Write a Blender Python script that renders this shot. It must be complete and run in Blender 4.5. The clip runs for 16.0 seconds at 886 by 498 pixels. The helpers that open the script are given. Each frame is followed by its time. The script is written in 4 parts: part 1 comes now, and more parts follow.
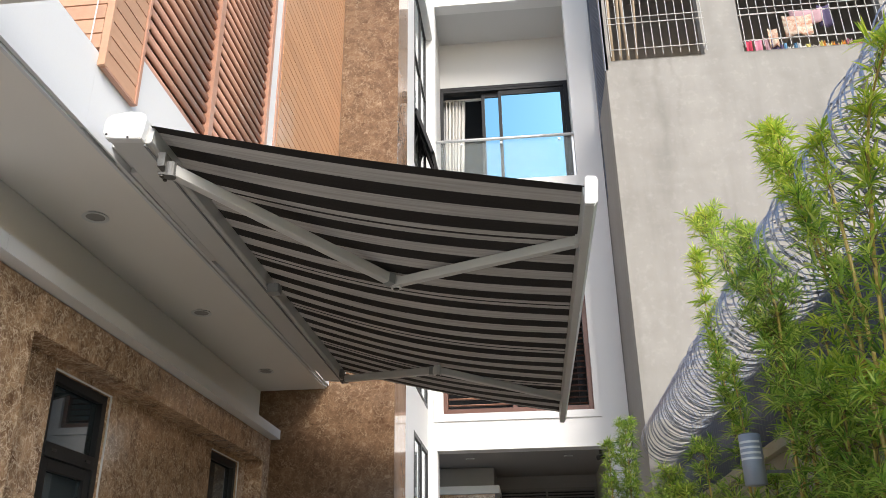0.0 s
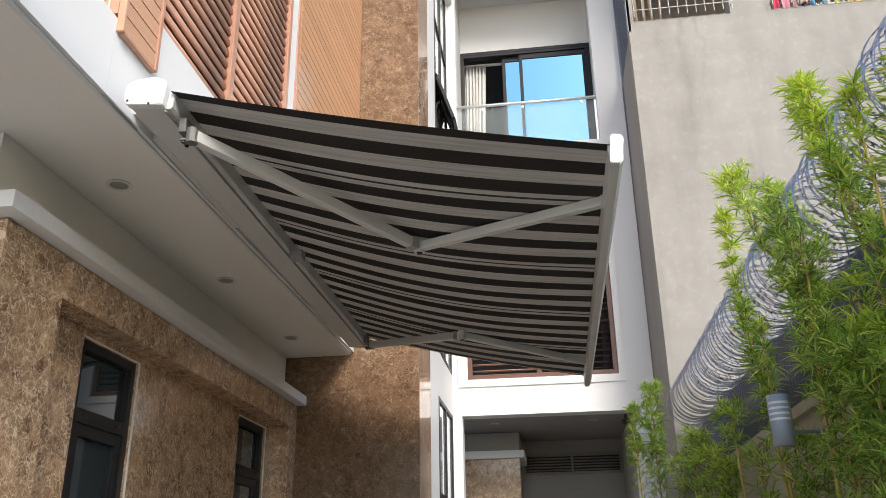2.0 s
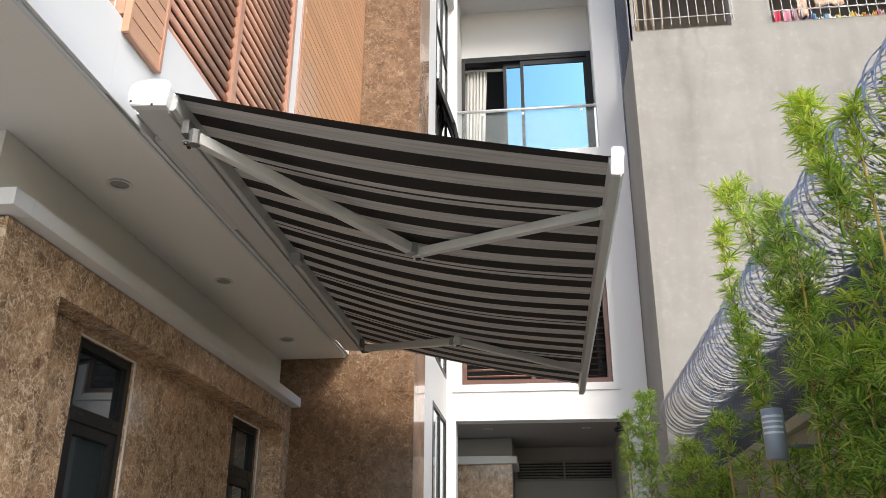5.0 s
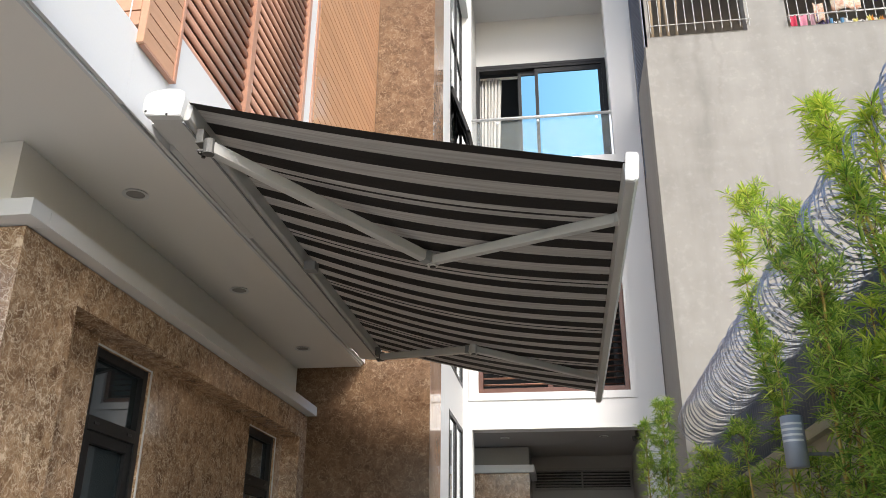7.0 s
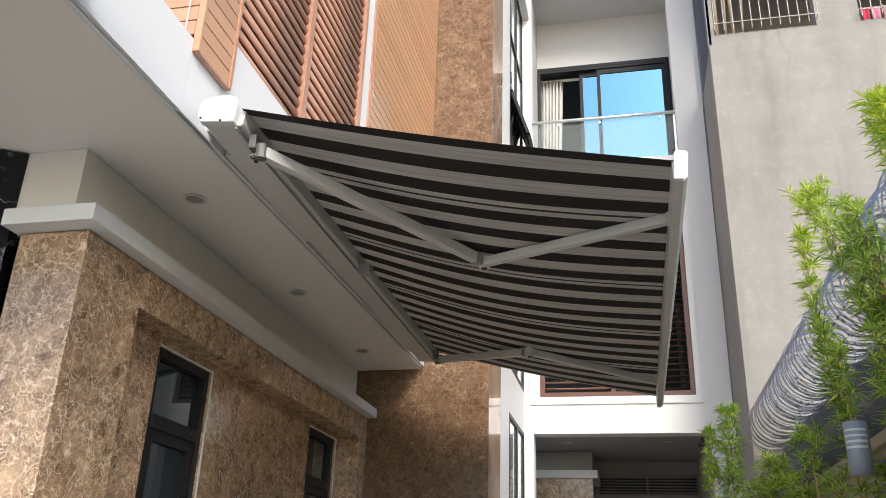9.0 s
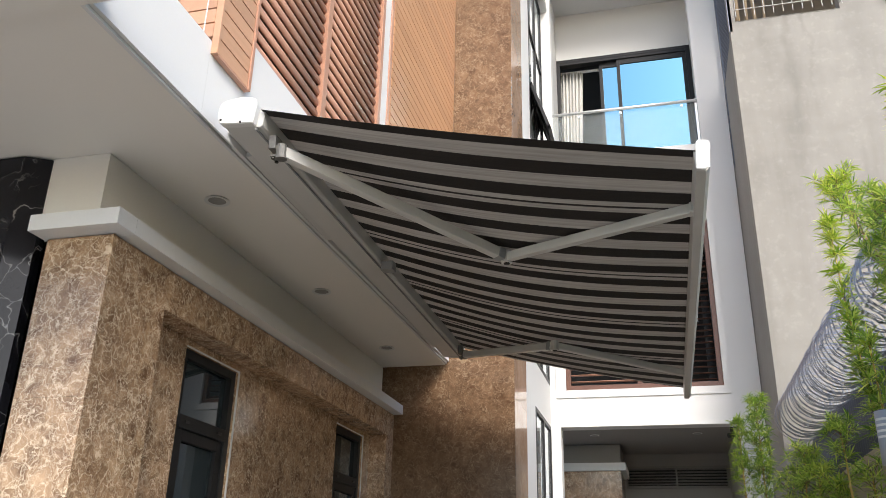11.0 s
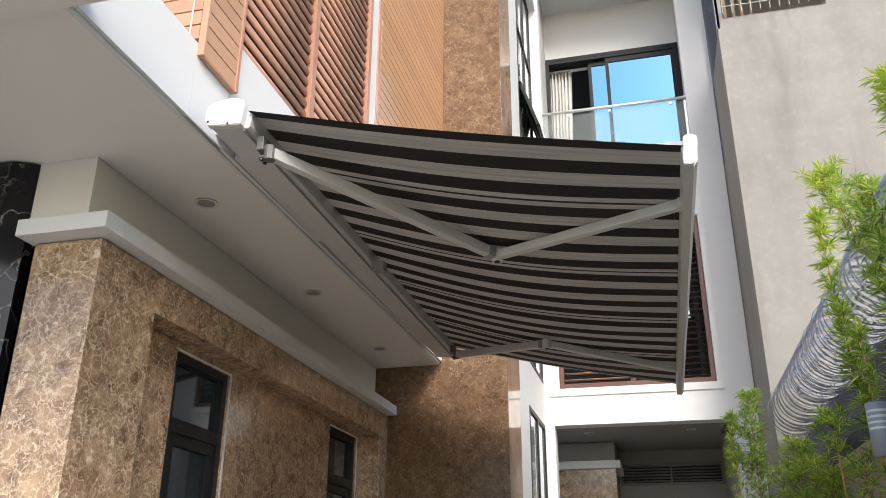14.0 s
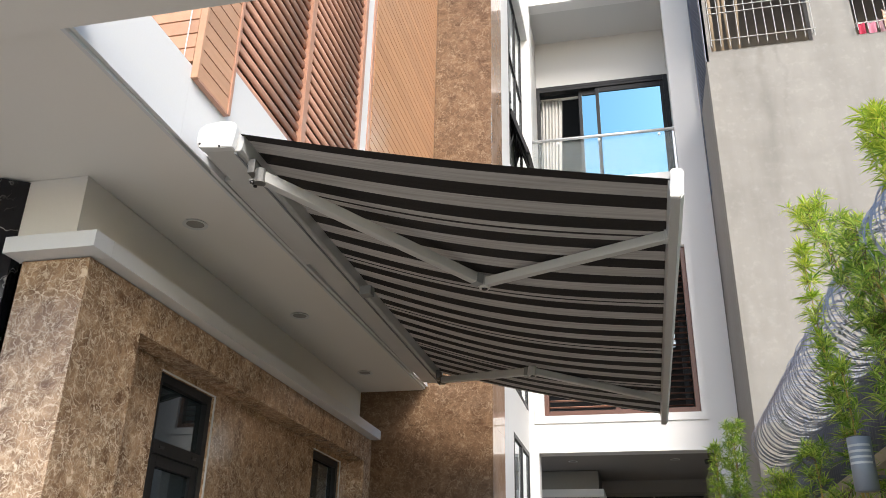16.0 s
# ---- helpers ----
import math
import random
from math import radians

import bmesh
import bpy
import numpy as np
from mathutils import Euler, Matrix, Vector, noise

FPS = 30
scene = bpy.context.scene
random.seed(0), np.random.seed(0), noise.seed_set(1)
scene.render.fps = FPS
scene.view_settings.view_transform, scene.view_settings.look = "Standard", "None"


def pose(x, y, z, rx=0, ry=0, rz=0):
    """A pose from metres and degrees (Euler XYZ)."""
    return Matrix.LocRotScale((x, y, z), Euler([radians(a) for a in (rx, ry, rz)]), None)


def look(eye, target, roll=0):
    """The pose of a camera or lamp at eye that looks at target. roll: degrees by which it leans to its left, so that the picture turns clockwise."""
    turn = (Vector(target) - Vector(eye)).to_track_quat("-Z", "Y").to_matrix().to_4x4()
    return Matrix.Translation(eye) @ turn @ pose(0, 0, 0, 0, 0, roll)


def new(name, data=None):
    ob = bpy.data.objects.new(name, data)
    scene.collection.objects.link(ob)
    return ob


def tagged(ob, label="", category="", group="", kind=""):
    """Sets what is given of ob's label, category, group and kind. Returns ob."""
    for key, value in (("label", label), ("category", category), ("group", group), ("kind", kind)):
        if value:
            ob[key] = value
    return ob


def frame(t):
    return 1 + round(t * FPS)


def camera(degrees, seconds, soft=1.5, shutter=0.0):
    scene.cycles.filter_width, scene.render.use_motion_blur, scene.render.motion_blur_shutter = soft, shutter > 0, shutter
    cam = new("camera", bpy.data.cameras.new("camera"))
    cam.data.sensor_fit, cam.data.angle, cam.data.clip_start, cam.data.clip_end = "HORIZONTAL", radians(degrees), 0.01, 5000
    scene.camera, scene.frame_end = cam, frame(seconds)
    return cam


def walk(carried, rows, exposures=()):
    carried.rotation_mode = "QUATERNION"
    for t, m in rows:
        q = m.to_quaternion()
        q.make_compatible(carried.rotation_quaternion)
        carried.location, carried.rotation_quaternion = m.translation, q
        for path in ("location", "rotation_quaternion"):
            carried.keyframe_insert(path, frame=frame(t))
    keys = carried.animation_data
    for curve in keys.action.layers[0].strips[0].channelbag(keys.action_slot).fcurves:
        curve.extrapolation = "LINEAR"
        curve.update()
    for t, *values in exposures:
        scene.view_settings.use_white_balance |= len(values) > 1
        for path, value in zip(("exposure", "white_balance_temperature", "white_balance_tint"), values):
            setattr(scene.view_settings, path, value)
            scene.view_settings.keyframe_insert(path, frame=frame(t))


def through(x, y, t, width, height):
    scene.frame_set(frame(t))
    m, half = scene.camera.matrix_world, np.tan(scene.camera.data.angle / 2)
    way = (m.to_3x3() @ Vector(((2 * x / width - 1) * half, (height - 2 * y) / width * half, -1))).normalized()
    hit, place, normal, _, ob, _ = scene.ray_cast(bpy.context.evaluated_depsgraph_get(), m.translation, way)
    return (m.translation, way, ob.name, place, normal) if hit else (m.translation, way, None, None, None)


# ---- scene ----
cam = camera(55.7, 16.0, 0.8)
PATH = [
    (0, (0.027, -0.036, 1.661), (-0.15, 1.786, 2.467), -0.8),
    (0.5, (0.024, -0.034, 1.657), (-0.185, 1.789, 2.453), -1.2),
    (1, (0.009, -0.025, 1.657), (-0.267, 1.801, 2.424), -1.3),
    (1.5, (0.006, -0.009, 1.651), (-0.269, 1.827, 2.395), -0.9),
    (2, (0.015, -0.002, 1.647), (-0.218, 1.842, 2.384), -0.9),
    (2.5, (0.016, 0.004, 1.65), (-0.198, 1.848, 2.392), -0.7),
    (3, (0.015, -0.007, 1.656), (-0.207, 1.831, 2.411), -0.3),
    (3.5, (0.01, -0.009, 1.663), (-0.224, 1.824, 2.429), 0.3),
    (4, (0.005, -0.017, 1.664), (-0.233, 1.817, 2.424), 0.3),
    (4.5, (0.002, -0.016, 1.66), (-0.202, 1.83, 2.403), 0.4),
    (5, (0.004, -0.023, 1.66), (-0.22, 1.82, 2.404), 0.3),
    (7.5, (0.019, -0.005, 1.659), (-0.255, 1.823, 2.424), 0.5),
    (8, (0.033, -0.002, 1.658), (-0.266, 1.821, 2.424), 0.7),
    (8.5, (0.059, 0.0, 1.653), (-0.285, 1.812, 2.426), 1.3),
    (9, (0.098, 0.007, 1.647), (-0.32, 1.805, 2.416), 2.0),
    (9.2, (0.101, 0.006, 1.648), (-0.347, 1.798, 2.414), 2.1),
    (11.3, (0.105, 0.011, 1.655), (-0.379, 1.801, 2.406), 1.0),
    (11.5, (0.11, 0.01, 1.644), (-0.393, 1.798, 2.385), 0.7),
    (12, (0.103, 0.025, 1.645), (-0.43, 1.813, 2.365), 0.2),
    (12.5, (0.102, 0.022, 1.647), (-0.449, 1.807, 2.363), 0.2),
    (13, (0.104, 0.032, 1.646), (-0.414, 1.823, 2.369), 0.1),
    (13.5, (0.11, 0.03, 1.649), (-0.368, 1.826, 2.386), 0.1),
    (14, (0.114, 0.02, 1.646), (-0.341, 1.814, 2.405), 0.3),
    (14.5, (0.112, 0.012, 1.649), (-0.328, 1.802, 2.426), 0.6),
    (15, (0.117, 0.009, 1.649), (-0.32, 1.793, 2.441), 0.8),
    (15.5, (0.119, 0.0, 1.652), (-0.311, 1.78, 2.457), 1.0),
    (16, (0.12, -0.003, 1.652), (-0.303, 1.776, 2.463), 1.2),
]
walk(cam, [(t, look(e, g, r)) for t, e, g, r in PATH], [(0.0, 1.03, 6700, 10), (16.0, 1.03, 6700, 10)])

# ---- light ----
world = bpy.data.worlds.new("world")
scene.world = world
world.use_nodes = True
wn = world.node_tree.nodes
sky = wn.new("ShaderNodeTexSky")
sky.sky_type = 'NISHITA'
sky.sun_disc = False
SUN_EL, SUN_AZ = radians(36), radians(153)   # azimuth from +y towards +x
sky.sun_elevation, sky.sun_rotation = SUN_EL, SUN_AZ
sky.air_density, sky.dust_density, sky.ozone_density = 1.0, 1.2, 1.0
world.node_tree.links.new(sky.outputs[0], wn["Background"].inputs[0])
wn["Background"].inputs[1].default_value = 0.15
sun = new("sun", bpy.data.lights.new("sun", 'SUN'))
sun.data.energy, sun.data.angle, sun.data.color = 1.75, radians(22), (1.0, 0.95, 0.89)
sun_way = Vector((math.sin(SUN_AZ) * math.cos(SUN_EL), math.cos(SUN_AZ) * math.cos(SUN_EL), math.sin(SUN_EL)))
sun.matrix_world = look(sun_way * 40, (0, 0, 0))


# ---- materials ----
def material(name, base, rough=0.6, metal=0.0, second=None, scale=3.0, amount=0.5, fine=60.0, bump=0.15,
             stretch=(1, 1, 1), vary=0.0, dist=0.004, spec=0.5):
    """Two scales of noise between two colours, fine relief, and a piece-to-piece change by vary."""
    m = bpy.data.materials.new(name)
    m.use_nodes = True
    n, l = m.node_tree.nodes, m.node_tree.links
    p = n["Principled BSDF"]
    p.inputs["Roughness"].default_value, p.inputs["Metallic"].default_value = rough, metal
    p.inputs["Specular IOR Level"].default_value = spec
    tc, mp = n.new("ShaderNodeTexCoord"), n.new("ShaderNodeMapping")
    l.new(tc.outputs["Object"], mp.inputs[0])
    mp.inputs["Scale"].default_value = stretch
    if vary:
        ro, rv = n.new("ShaderNodeObjectInfo"), n.new("ShaderNodeVectorMath")
        rv.operation = 'SCALE'
        rv.inputs[0].default_value = (31.0, 17.0, 23.0)
        l.new(ro.outputs["Random"], rv.inputs["Scale"])
        l.new(rv.outputs[0], mp.inputs["Location"])
    a, b = n.new("ShaderNodeTexNoise"), n.new("ShaderNodeTexNoise")
    a.inputs["Scale"].default_value, a.inputs["Detail"].default_value = scale, 5
    b.inputs["Scale"].default_value, b.inputs["Detail"].default_value = fine, 3
    l.new(mp.outputs[0], a.inputs[0])
    l.new(mp.outputs[0], b.inputs[0])
    mixn = n.new("ShaderNodeMath")
    mixn.operation = 'MULTIPLY_ADD'
    mixn.inputs[1].default_value = 0.35
    l.new(b.outputs[0], mixn.inputs[0])
    add = n.new("ShaderNodeMath")
    add.operation = 'MULTIPLY'
    add.inputs[1].default_value = 0.65
    l.new(a.outputs[0], add.inputs[0])
    l.new(add.outputs[0], mixn.inputs[2])
    ramp = n.new("ShaderNodeMapRange")
    ramp.inputs[1].default_value, ramp.inputs[2].default_value = 0.5 - 0.5 * amount, 0.5 + 0.5 * amount
    ramp.inputs[3].default_value, ramp.inputs[4].default_value = 0, 1
    l.new(mixn.outputs[0], ramp.inputs[0])
    mix = n.new("ShaderNodeMix")
    mix.data_type = 'RGBA'
    second = second or tuple(c * 0.85 for c in base)
    mix.inputs["A"].default_value, mix.inputs["B"].default_value = (*base, 1), (*second, 1)
    l.new(ramp.outputs[0], mix.inputs["Factor"])
    out = mix.outputs["Result"]
    if vary:
        oi, hsv, mr = n.new("ShaderNodeObjectInfo"), n.new("ShaderNodeHueSaturation"), n.new("ShaderNodeMapRange")
        mr.inputs[3].default_value, mr.inputs[4].default_value = 1 - vary, 1 + vary
        l.new(oi.outputs["Random"], mr.inputs[0])
        l.new(mr.outputs[0], hsv.inputs["Value"])
        l.new(out, hsv.inputs["Color"])
        out = hsv.outputs[0]
    l.new(out, p.inputs["Base Color"])
    if bump:
        bp = n.new("ShaderNodeBump")
        bp.inputs["Strength"].default_value, bp.inputs["Distance"].default_value = bump, dist
        l.new(b.outputs[0], bp.inputs["Height"])
        l.new(bp.outputs[0], p.inputs["Normal"])
    return m


def marble(name, dark, mid, vein, scale=6.0, rough=0.16, thin=0.035, vein_amount=0.6, spots=0.5, sparse=0.42):
    """Polished stone: cloudy ground, a broken net of pale veins, pale fossil flecks."""
    m = bpy.data.materials.new(name)
    m.use_nodes = True
    n, l = m.node_tree.nodes, m.node_tree.links
    p = n["Principled BSDF"]
    p.inputs["Roughness"].default_value = rough
    tc = n.new("ShaderNodeTexCoord")
    warp = n.new("ShaderNodeTexNoise")
    warp.inputs["Scale"].default_value, warp.inputs["Detail"].default_value = scale * 0.9, 6
    l.new(tc.outputs["Object"], warp.inputs[0])
    vm = n.new("ShaderNodeVectorMath")
    vm.operation = 'MULTIPLY_ADD'
    vm.inputs[1].default_value = (2.6 / scale,) * 3
    l.new(warp.outputs["Color"], vm.inputs[0])
    l.new(tc.outputs["Object"], vm.inputs[2])
    cloud = n.new("ShaderNodeTexNoise")
    cloud.inputs["Scale"].default_value, cloud.inputs["Detail"].default_value = scale * 0.55, 8
    cloud.inputs["Roughness"].default_value = 0.68
    l.new(vm.outputs[0], cloud.inputs[0])
    ramp = n.new("ShaderNodeValToRGB")
    e = ramp.color_ramp.elements
    e[0].position, e[0].color = 0.34, (*dark, 1)
    e[1].position, e[1].color = 0.68, (*mid, 1)
    l.new(cloud.outputs[0], ramp.inputs[0])
    col = ramp.outputs[0]
    for k, (sc, th, am) in enumerate(((scale, thin, vein_amount), (scale * 2.3, thin * 1.2, vein_amount * 0.6), (scale * 0.55, thin * 0.45, vein_amount * 0.7))):
        v = n.new("ShaderNodeTexVoronoi")
        v.feature = 'DISTANCE_TO_EDGE'
        v.inputs["Scale"].default_value = sc
        l.new(vm.outputs[0], v.inputs[0])
        mr = n.new("ShaderNodeMapRange")
        mr.inputs[1].default_value, mr.inputs[2].default_value = 0, th
        mr.inputs[3].default_value, mr.inputs[4].default_value = am, 0
        l.new(v.outputs["Distance"], mr.inputs[0])
        gate = n.new("ShaderNodeTexNoise")
        gate.inputs["Scale"].default_value, gate.inputs["Detail"].default_value = scale * (0.7 + k), 3
        l.new(tc.outputs["Object"], gate.inputs[0])
        gr = n.new("ShaderNodeMapRange")
        gr.inputs[1].default_value, gr.inputs[2].default_value = sparse, sparse + 0.2
        l.new(gate.outputs[0], gr.inputs[0])
        mul = n.new("ShaderNodeMath")
        mul.operation = 'MULTIPLY'
        l.new(mr.outputs[0], mul.inputs[0])
        l.new(gr.outputs[0], mul.inputs[1])
        mix = n.new("ShaderNodeMix")
        mix.data_type = 'RGBA'
        mix.inputs["B"].default_value = (*vein, 1)
        l.new(mul.outputs[0], mix.inputs["Factor"])
        l.new(col, mix.inputs["A"])
        col = mix.outputs["Result"]
    if spots:
        fl = n.new("ShaderNodeTexNoise")
        fl.inputs["Scale"].default_value, fl.inputs["Detail"].default_value = scale * 0.9, 6
        l.new(vm.outputs[0], fl.inputs[0])
        fr = n.new("ShaderNodeMapRange")
        fr.inputs[1].default_value, fr.inputs[2].default_value = 0.64, 0.72
        fr.inputs[4].default_value = spots
        l.new(fl.outputs[0], fr.inputs[0])
        mix = n.new("ShaderNodeMix")
        mix.data_type = 'RGBA'
        mix.inputs["B"].default_value = (*vein, 1)
        l.new(fr.outputs[0], mix.inputs["Factor"])
        l.new(col, mix.inputs["A"])
        col = mix.outputs["Result"]
    oi, hsv, mr = n.new("ShaderNodeObjectInfo"), n.new("ShaderNodeHueSaturation"), n.new("ShaderNodeMapRange")
    mr.inputs[3].default_value, mr.inputs[4].default_value = 0.92, 1.08
    l.new(oi.outputs["Random"], mr.inputs[0])
    l.new(mr.outputs[0], hsv.inputs["Value"])
    l.new(col, hsv.inputs["Color"])
    l.new(hsv.outputs[0], p.inputs["Base Color"])
    return m


def glass(name, tint, rough=0.02, metal=0.0, alpha=1.0, base=(0.02, 0.03, 0.035)):
    m = bpy.data.materials.new(name)
    m.use_nodes = True
    p = m.node_tree.nodes["Principled BSDF"]
    p.inputs["Base Color"].default_value = (*base, 1)
    p.inputs["Roughness"].default_value, p.inputs["Metallic"].default_value = rough, metal
    p.inputs["Specular Tint"].default_value = (*tint, 1)
    p.inputs["Specular IOR Level"].default_value = 0.5
    p.inputs["IOR"].default_value = 1.52
    p.inputs["Alpha"].default_value = alpha
    return m


M_BROWN = marble("brown_marble", (0.16, 0.088, 0.048), (0.52, 0.335, 0.20), (0.86, 0.69, 0.50), 16.0, 0.14, 0.055, 0.85, 0.75, 0.34)
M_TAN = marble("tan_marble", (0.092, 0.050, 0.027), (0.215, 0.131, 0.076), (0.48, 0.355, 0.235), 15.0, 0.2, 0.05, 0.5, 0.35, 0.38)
M_PALE = marble("pale_marble", (0.36, 0.22, 0.14), (0.52, 0.36, 0.26), (0.68, 0.55, 0.45), 3.0, 0.06, 0.03, 0.4, 0.3)
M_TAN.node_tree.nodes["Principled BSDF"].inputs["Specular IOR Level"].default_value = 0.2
M_BLACK = marble("black_marble", (0.006, 0.006, 0.008), (0.018, 0.018, 0.023), (0.75, 0.74, 0.72), 1.3, 0.1, 0.013, 0.95, 0.0, 0.47)
M_BLACK.node_tree.nodes["Principled BSDF"].inputs["Specular IOR Level"].default_value = 0.3
M_WHITE = material("white_paint", (0.72, 0.72, 0.715), 0.55, 0, (0.67, 0.67, 0.665), 0.8, 0.6, 90, 0.06)
M_CREAM = material("cream_paint", (0.76, 0.74, 0.69), 0.6, 0, (0.71, 0.69, 0.645), 0.7, 0.6, 90, 0.05)
# Greyer than the outer white: some of the recess's shade is in this colour.
M_OFFWHITE = material("shaded_balcony_paint", (0.58, 0.58, 0.575), 0.6, 0, (0.54, 0.54, 0.535), 0.7, 0.6, 90, 0.05)
M_SOFFIT = material("soffit_paint", (0.83, 0.80, 0.745), 0.6, 0, (0.79, 0.76, 0.71), 0.6, 0.7, 80, 0.05)
M_CONC = material("grey_render", (0.315, 0.303, 0.28), 0.85, 0, (0.25, 0.24, 0.22), 0.9, 0.36, 7, 0.25, (1, 1, 0.45), 0, 0.008)
M_BAR = material("pale_bar_paint", (0.50, 0.50, 0.49), 0.5, 0, (0.42, 0.42, 0.41), 9, 0.5, 60, 0.05)


def weather(m, stretch, scale, lo, hi, depth):
    """Irregular rain streaks or blotches that darken a paint by depth."""
    n, l = m.node_tree.nodes, m.node_tree.links
    p = n["Principled BSDF"]
    src = p.inputs["Base Color"].links[0].from_socket
    tc, mp, no, mr = n.new("ShaderNodeTexCoord"), n.new("ShaderNodeMapping"), n.new("ShaderNodeTexNoise"), n.new("ShaderNodeMapRange")
    mp.inputs["Scale"].default_value = stretch
    no.inputs["Scale"].default_value, no.inputs["Detail"].default_value = scale, 6
    mr.inputs[1].default_value, mr.inputs[2].default_value, mr.inputs[3].default_value, mr.inputs[4].default_value = lo, hi, 1.0, 1.0 - depth
    hsv = n.new("ShaderNodeHueSaturation")
    l.new(tc.outputs["Object"], mp.inputs[0])
    l.new(mp.outputs[0], no.inputs[0])
    l.new(no.outputs[0], mr.inputs[0])
    l.new(mr.outputs[0], hsv.inputs["Value"])
    l.new(src, hsv.inputs["Color"])
    l.new(hsv.outputs[0], p.inputs["Base Color"])


weather(M_CONC, (1, 1, 0.12), 3.2, 0.52, 0.72, 0.15)
weather(M_CONC, (0.6, 1, 1.6), 2.0, 0.45, 0.65, 0.08)
weather(M_CONC, (1, 1, 1), 14.0, 0.55, 0.75, -0.12)


def drips(m, marks):
    """Dark run-off stains: each mark is x, half width, top, length, depth."""
    n, l = m.node_tree.nodes, m.node_tree.links
    p = n["Principled BSDF"]
    tc, sep, no = n.new("ShaderNodeTexCoord"), n.new("ShaderNodeSeparateXYZ"), n.new("ShaderNodeTexNoise")
    no.inputs["Scale"].default_value, no.inputs["Detail"].default_value = 2.6, 5
    l.new(tc.outputs["Object"], sep.inputs[0])
    l.new(tc.outputs["Object"], no.inputs[0])

    def calc(op, a, b):
        k = n.new("ShaderNodeMath")
        k.operation = op
        for i, v in enumerate((a, b)):
            if isinstance(v, (int, float)):
                k.inputs[i].default_value = v
            else:
                l.new(v, k.inputs[i])
        return k.outputs[0]

    wander = calc('MULTIPLY', calc('SUBTRACT', no.outputs[0], 0.5), 0.30)
    total = None
    for x, half, top, length, depth in marks:
        away = calc('ABSOLUTE', calc('SUBTRACT', calc('ADD', sep.outputs[0], wander), x), 0)
        across, down = n.new("ShaderNodeMapRange"), n.new("ShaderNodeMapRange")
        across.interpolation_type = 'SMOOTHSTEP'
        for node, src, lo, hi, a, b in ((across, away, 0, half, depth, 0), (down, sep.outputs[2], top - length, top, 0, 1)):
            l.new(src, node.inputs[0])
            for i, v in enumerate((lo, hi, a, b)):
                node.inputs[i + 1].default_value = v
        one = calc('MULTIPLY', calc('MULTIPLY', across.outputs[0], down.outputs[0]), calc('ADD', no.outputs[0], 0.45))
        total = one if total is None else calc('MAXIMUM', total, one)
    hsv = n.new("ShaderNodeHueSaturation")
    l.new(calc('SUBTRACT', 1.0, total), hsv.inputs["Value"])
    l.new(p.inputs["Base Color"].links[0].from_socket, hsv.inputs["Color"])
    l.new(hsv.outputs[0], p.inputs["Base Color"])


drips(M_CONC, [(1.98, 0.07, 8.42, 2.4, 0.15), (2.20, 0.05, 8.42, 1.7, 0.14), (1.72, 0.16, 8.42, 1.2, 0.12), (2.75, 0.2, 8.3, 2.8, 0.09), (3.6, 0.25, 8.4, 2.2, 0.08)])
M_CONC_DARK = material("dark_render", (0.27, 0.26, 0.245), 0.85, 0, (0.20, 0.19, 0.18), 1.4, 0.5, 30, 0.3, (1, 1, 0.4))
M_BEIGE = material("beige_concrete", (0.44, 0.40, 0.31), 0.85, 0, (0.33, 0.30, 0.23), 3, 0.5, 60, 0.4)
M_GROUND = material("paving", (0.41, 0.38, 0.33), 0.8, 0, (0.335, 0.31, 0.27), 1.2, 0.5, 40, 0.3)
M_WOOD = material("orange_wood", (0.56, 0.325, 0.205), 0.42, 0, (0.46, 0.255, 0.155), 3.5, 0.6, 26, 0.1, (6, 0.6, 6), 0.10)
M_PLANK = material("honey_wood", (0.56, 0.31, 0.165), 0.42, 0, (0.46, 0.235, 0.115), 2.5, 0.6, 24, 0.1, (6, 0.5, 6), 0.08)
M_SLAT = material("red_brown_slat", (0.50, 0.275, 0.19), 0.4, 0, (0.40, 0.21, 0.14), 4, 0.6, 30, 0.1, (5, 0.6, 5), 0.07)
M_FRAME_BROWN = material("brown_window_frame", (0.135, 0.056, 0.036), 0.4, 0, (0.10, 0.042, 0.027), 5, 0.6, 40, 0.08, vary=0.05)
M_FRAME_DARK = material("charcoal_aluminium", (0.014, 0.0145, 0.016), 0.45, 0.0, (0.010, 0.0105, 0.012), 6, 0.6, 80, 0.05, spec=0.3)
# Darkness of rooms and gaps behind openings is put into this near-black.
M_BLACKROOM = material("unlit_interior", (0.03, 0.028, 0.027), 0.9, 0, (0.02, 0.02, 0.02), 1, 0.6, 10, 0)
M_ALU = material("grey_powder_coat", (0.64, 0.64, 0.62), 0.4, 0.1, (0.58, 0.58, 0.56), 4, 0.6, 90, 0.04)
M_ALU_DARK = material("raw_aluminium", (0.33, 0.345, 0.345), 0.5, 0.2, (0.28, 0.295, 0.295), 4, 0.6, 90, 0.04)
M_CAST = material("cast_aluminium", (0.22, 0.22, 0.21), 0.5, 0.3, (0.11, 0.11, 0.105), 30, 0.6, 90, 0.2)
M_CAP = material("white_plastic_cap", (0.72, 0.72, 0.705), 0.35, 0, (0.68, 0.68, 0.665), 5, 0.6, 90, 0.02)
M_SCREW = material("dark_screw", (0.06, 0.06, 0.06), 0.4, 0.8)
M_STEEL = material("brushed_steel", (0.78, 0.79, 0.80), 0.3, 0.45, (0.70, 0.71, 0.72), 8, 0.6, 60, 0.03)
M_GALV = material("galvanised_wire", (0.36, 0.38, 0.43), 0.32, 0.8, (0.17, 0.19, 0.23), 20, 0.6, 80, 0.05)
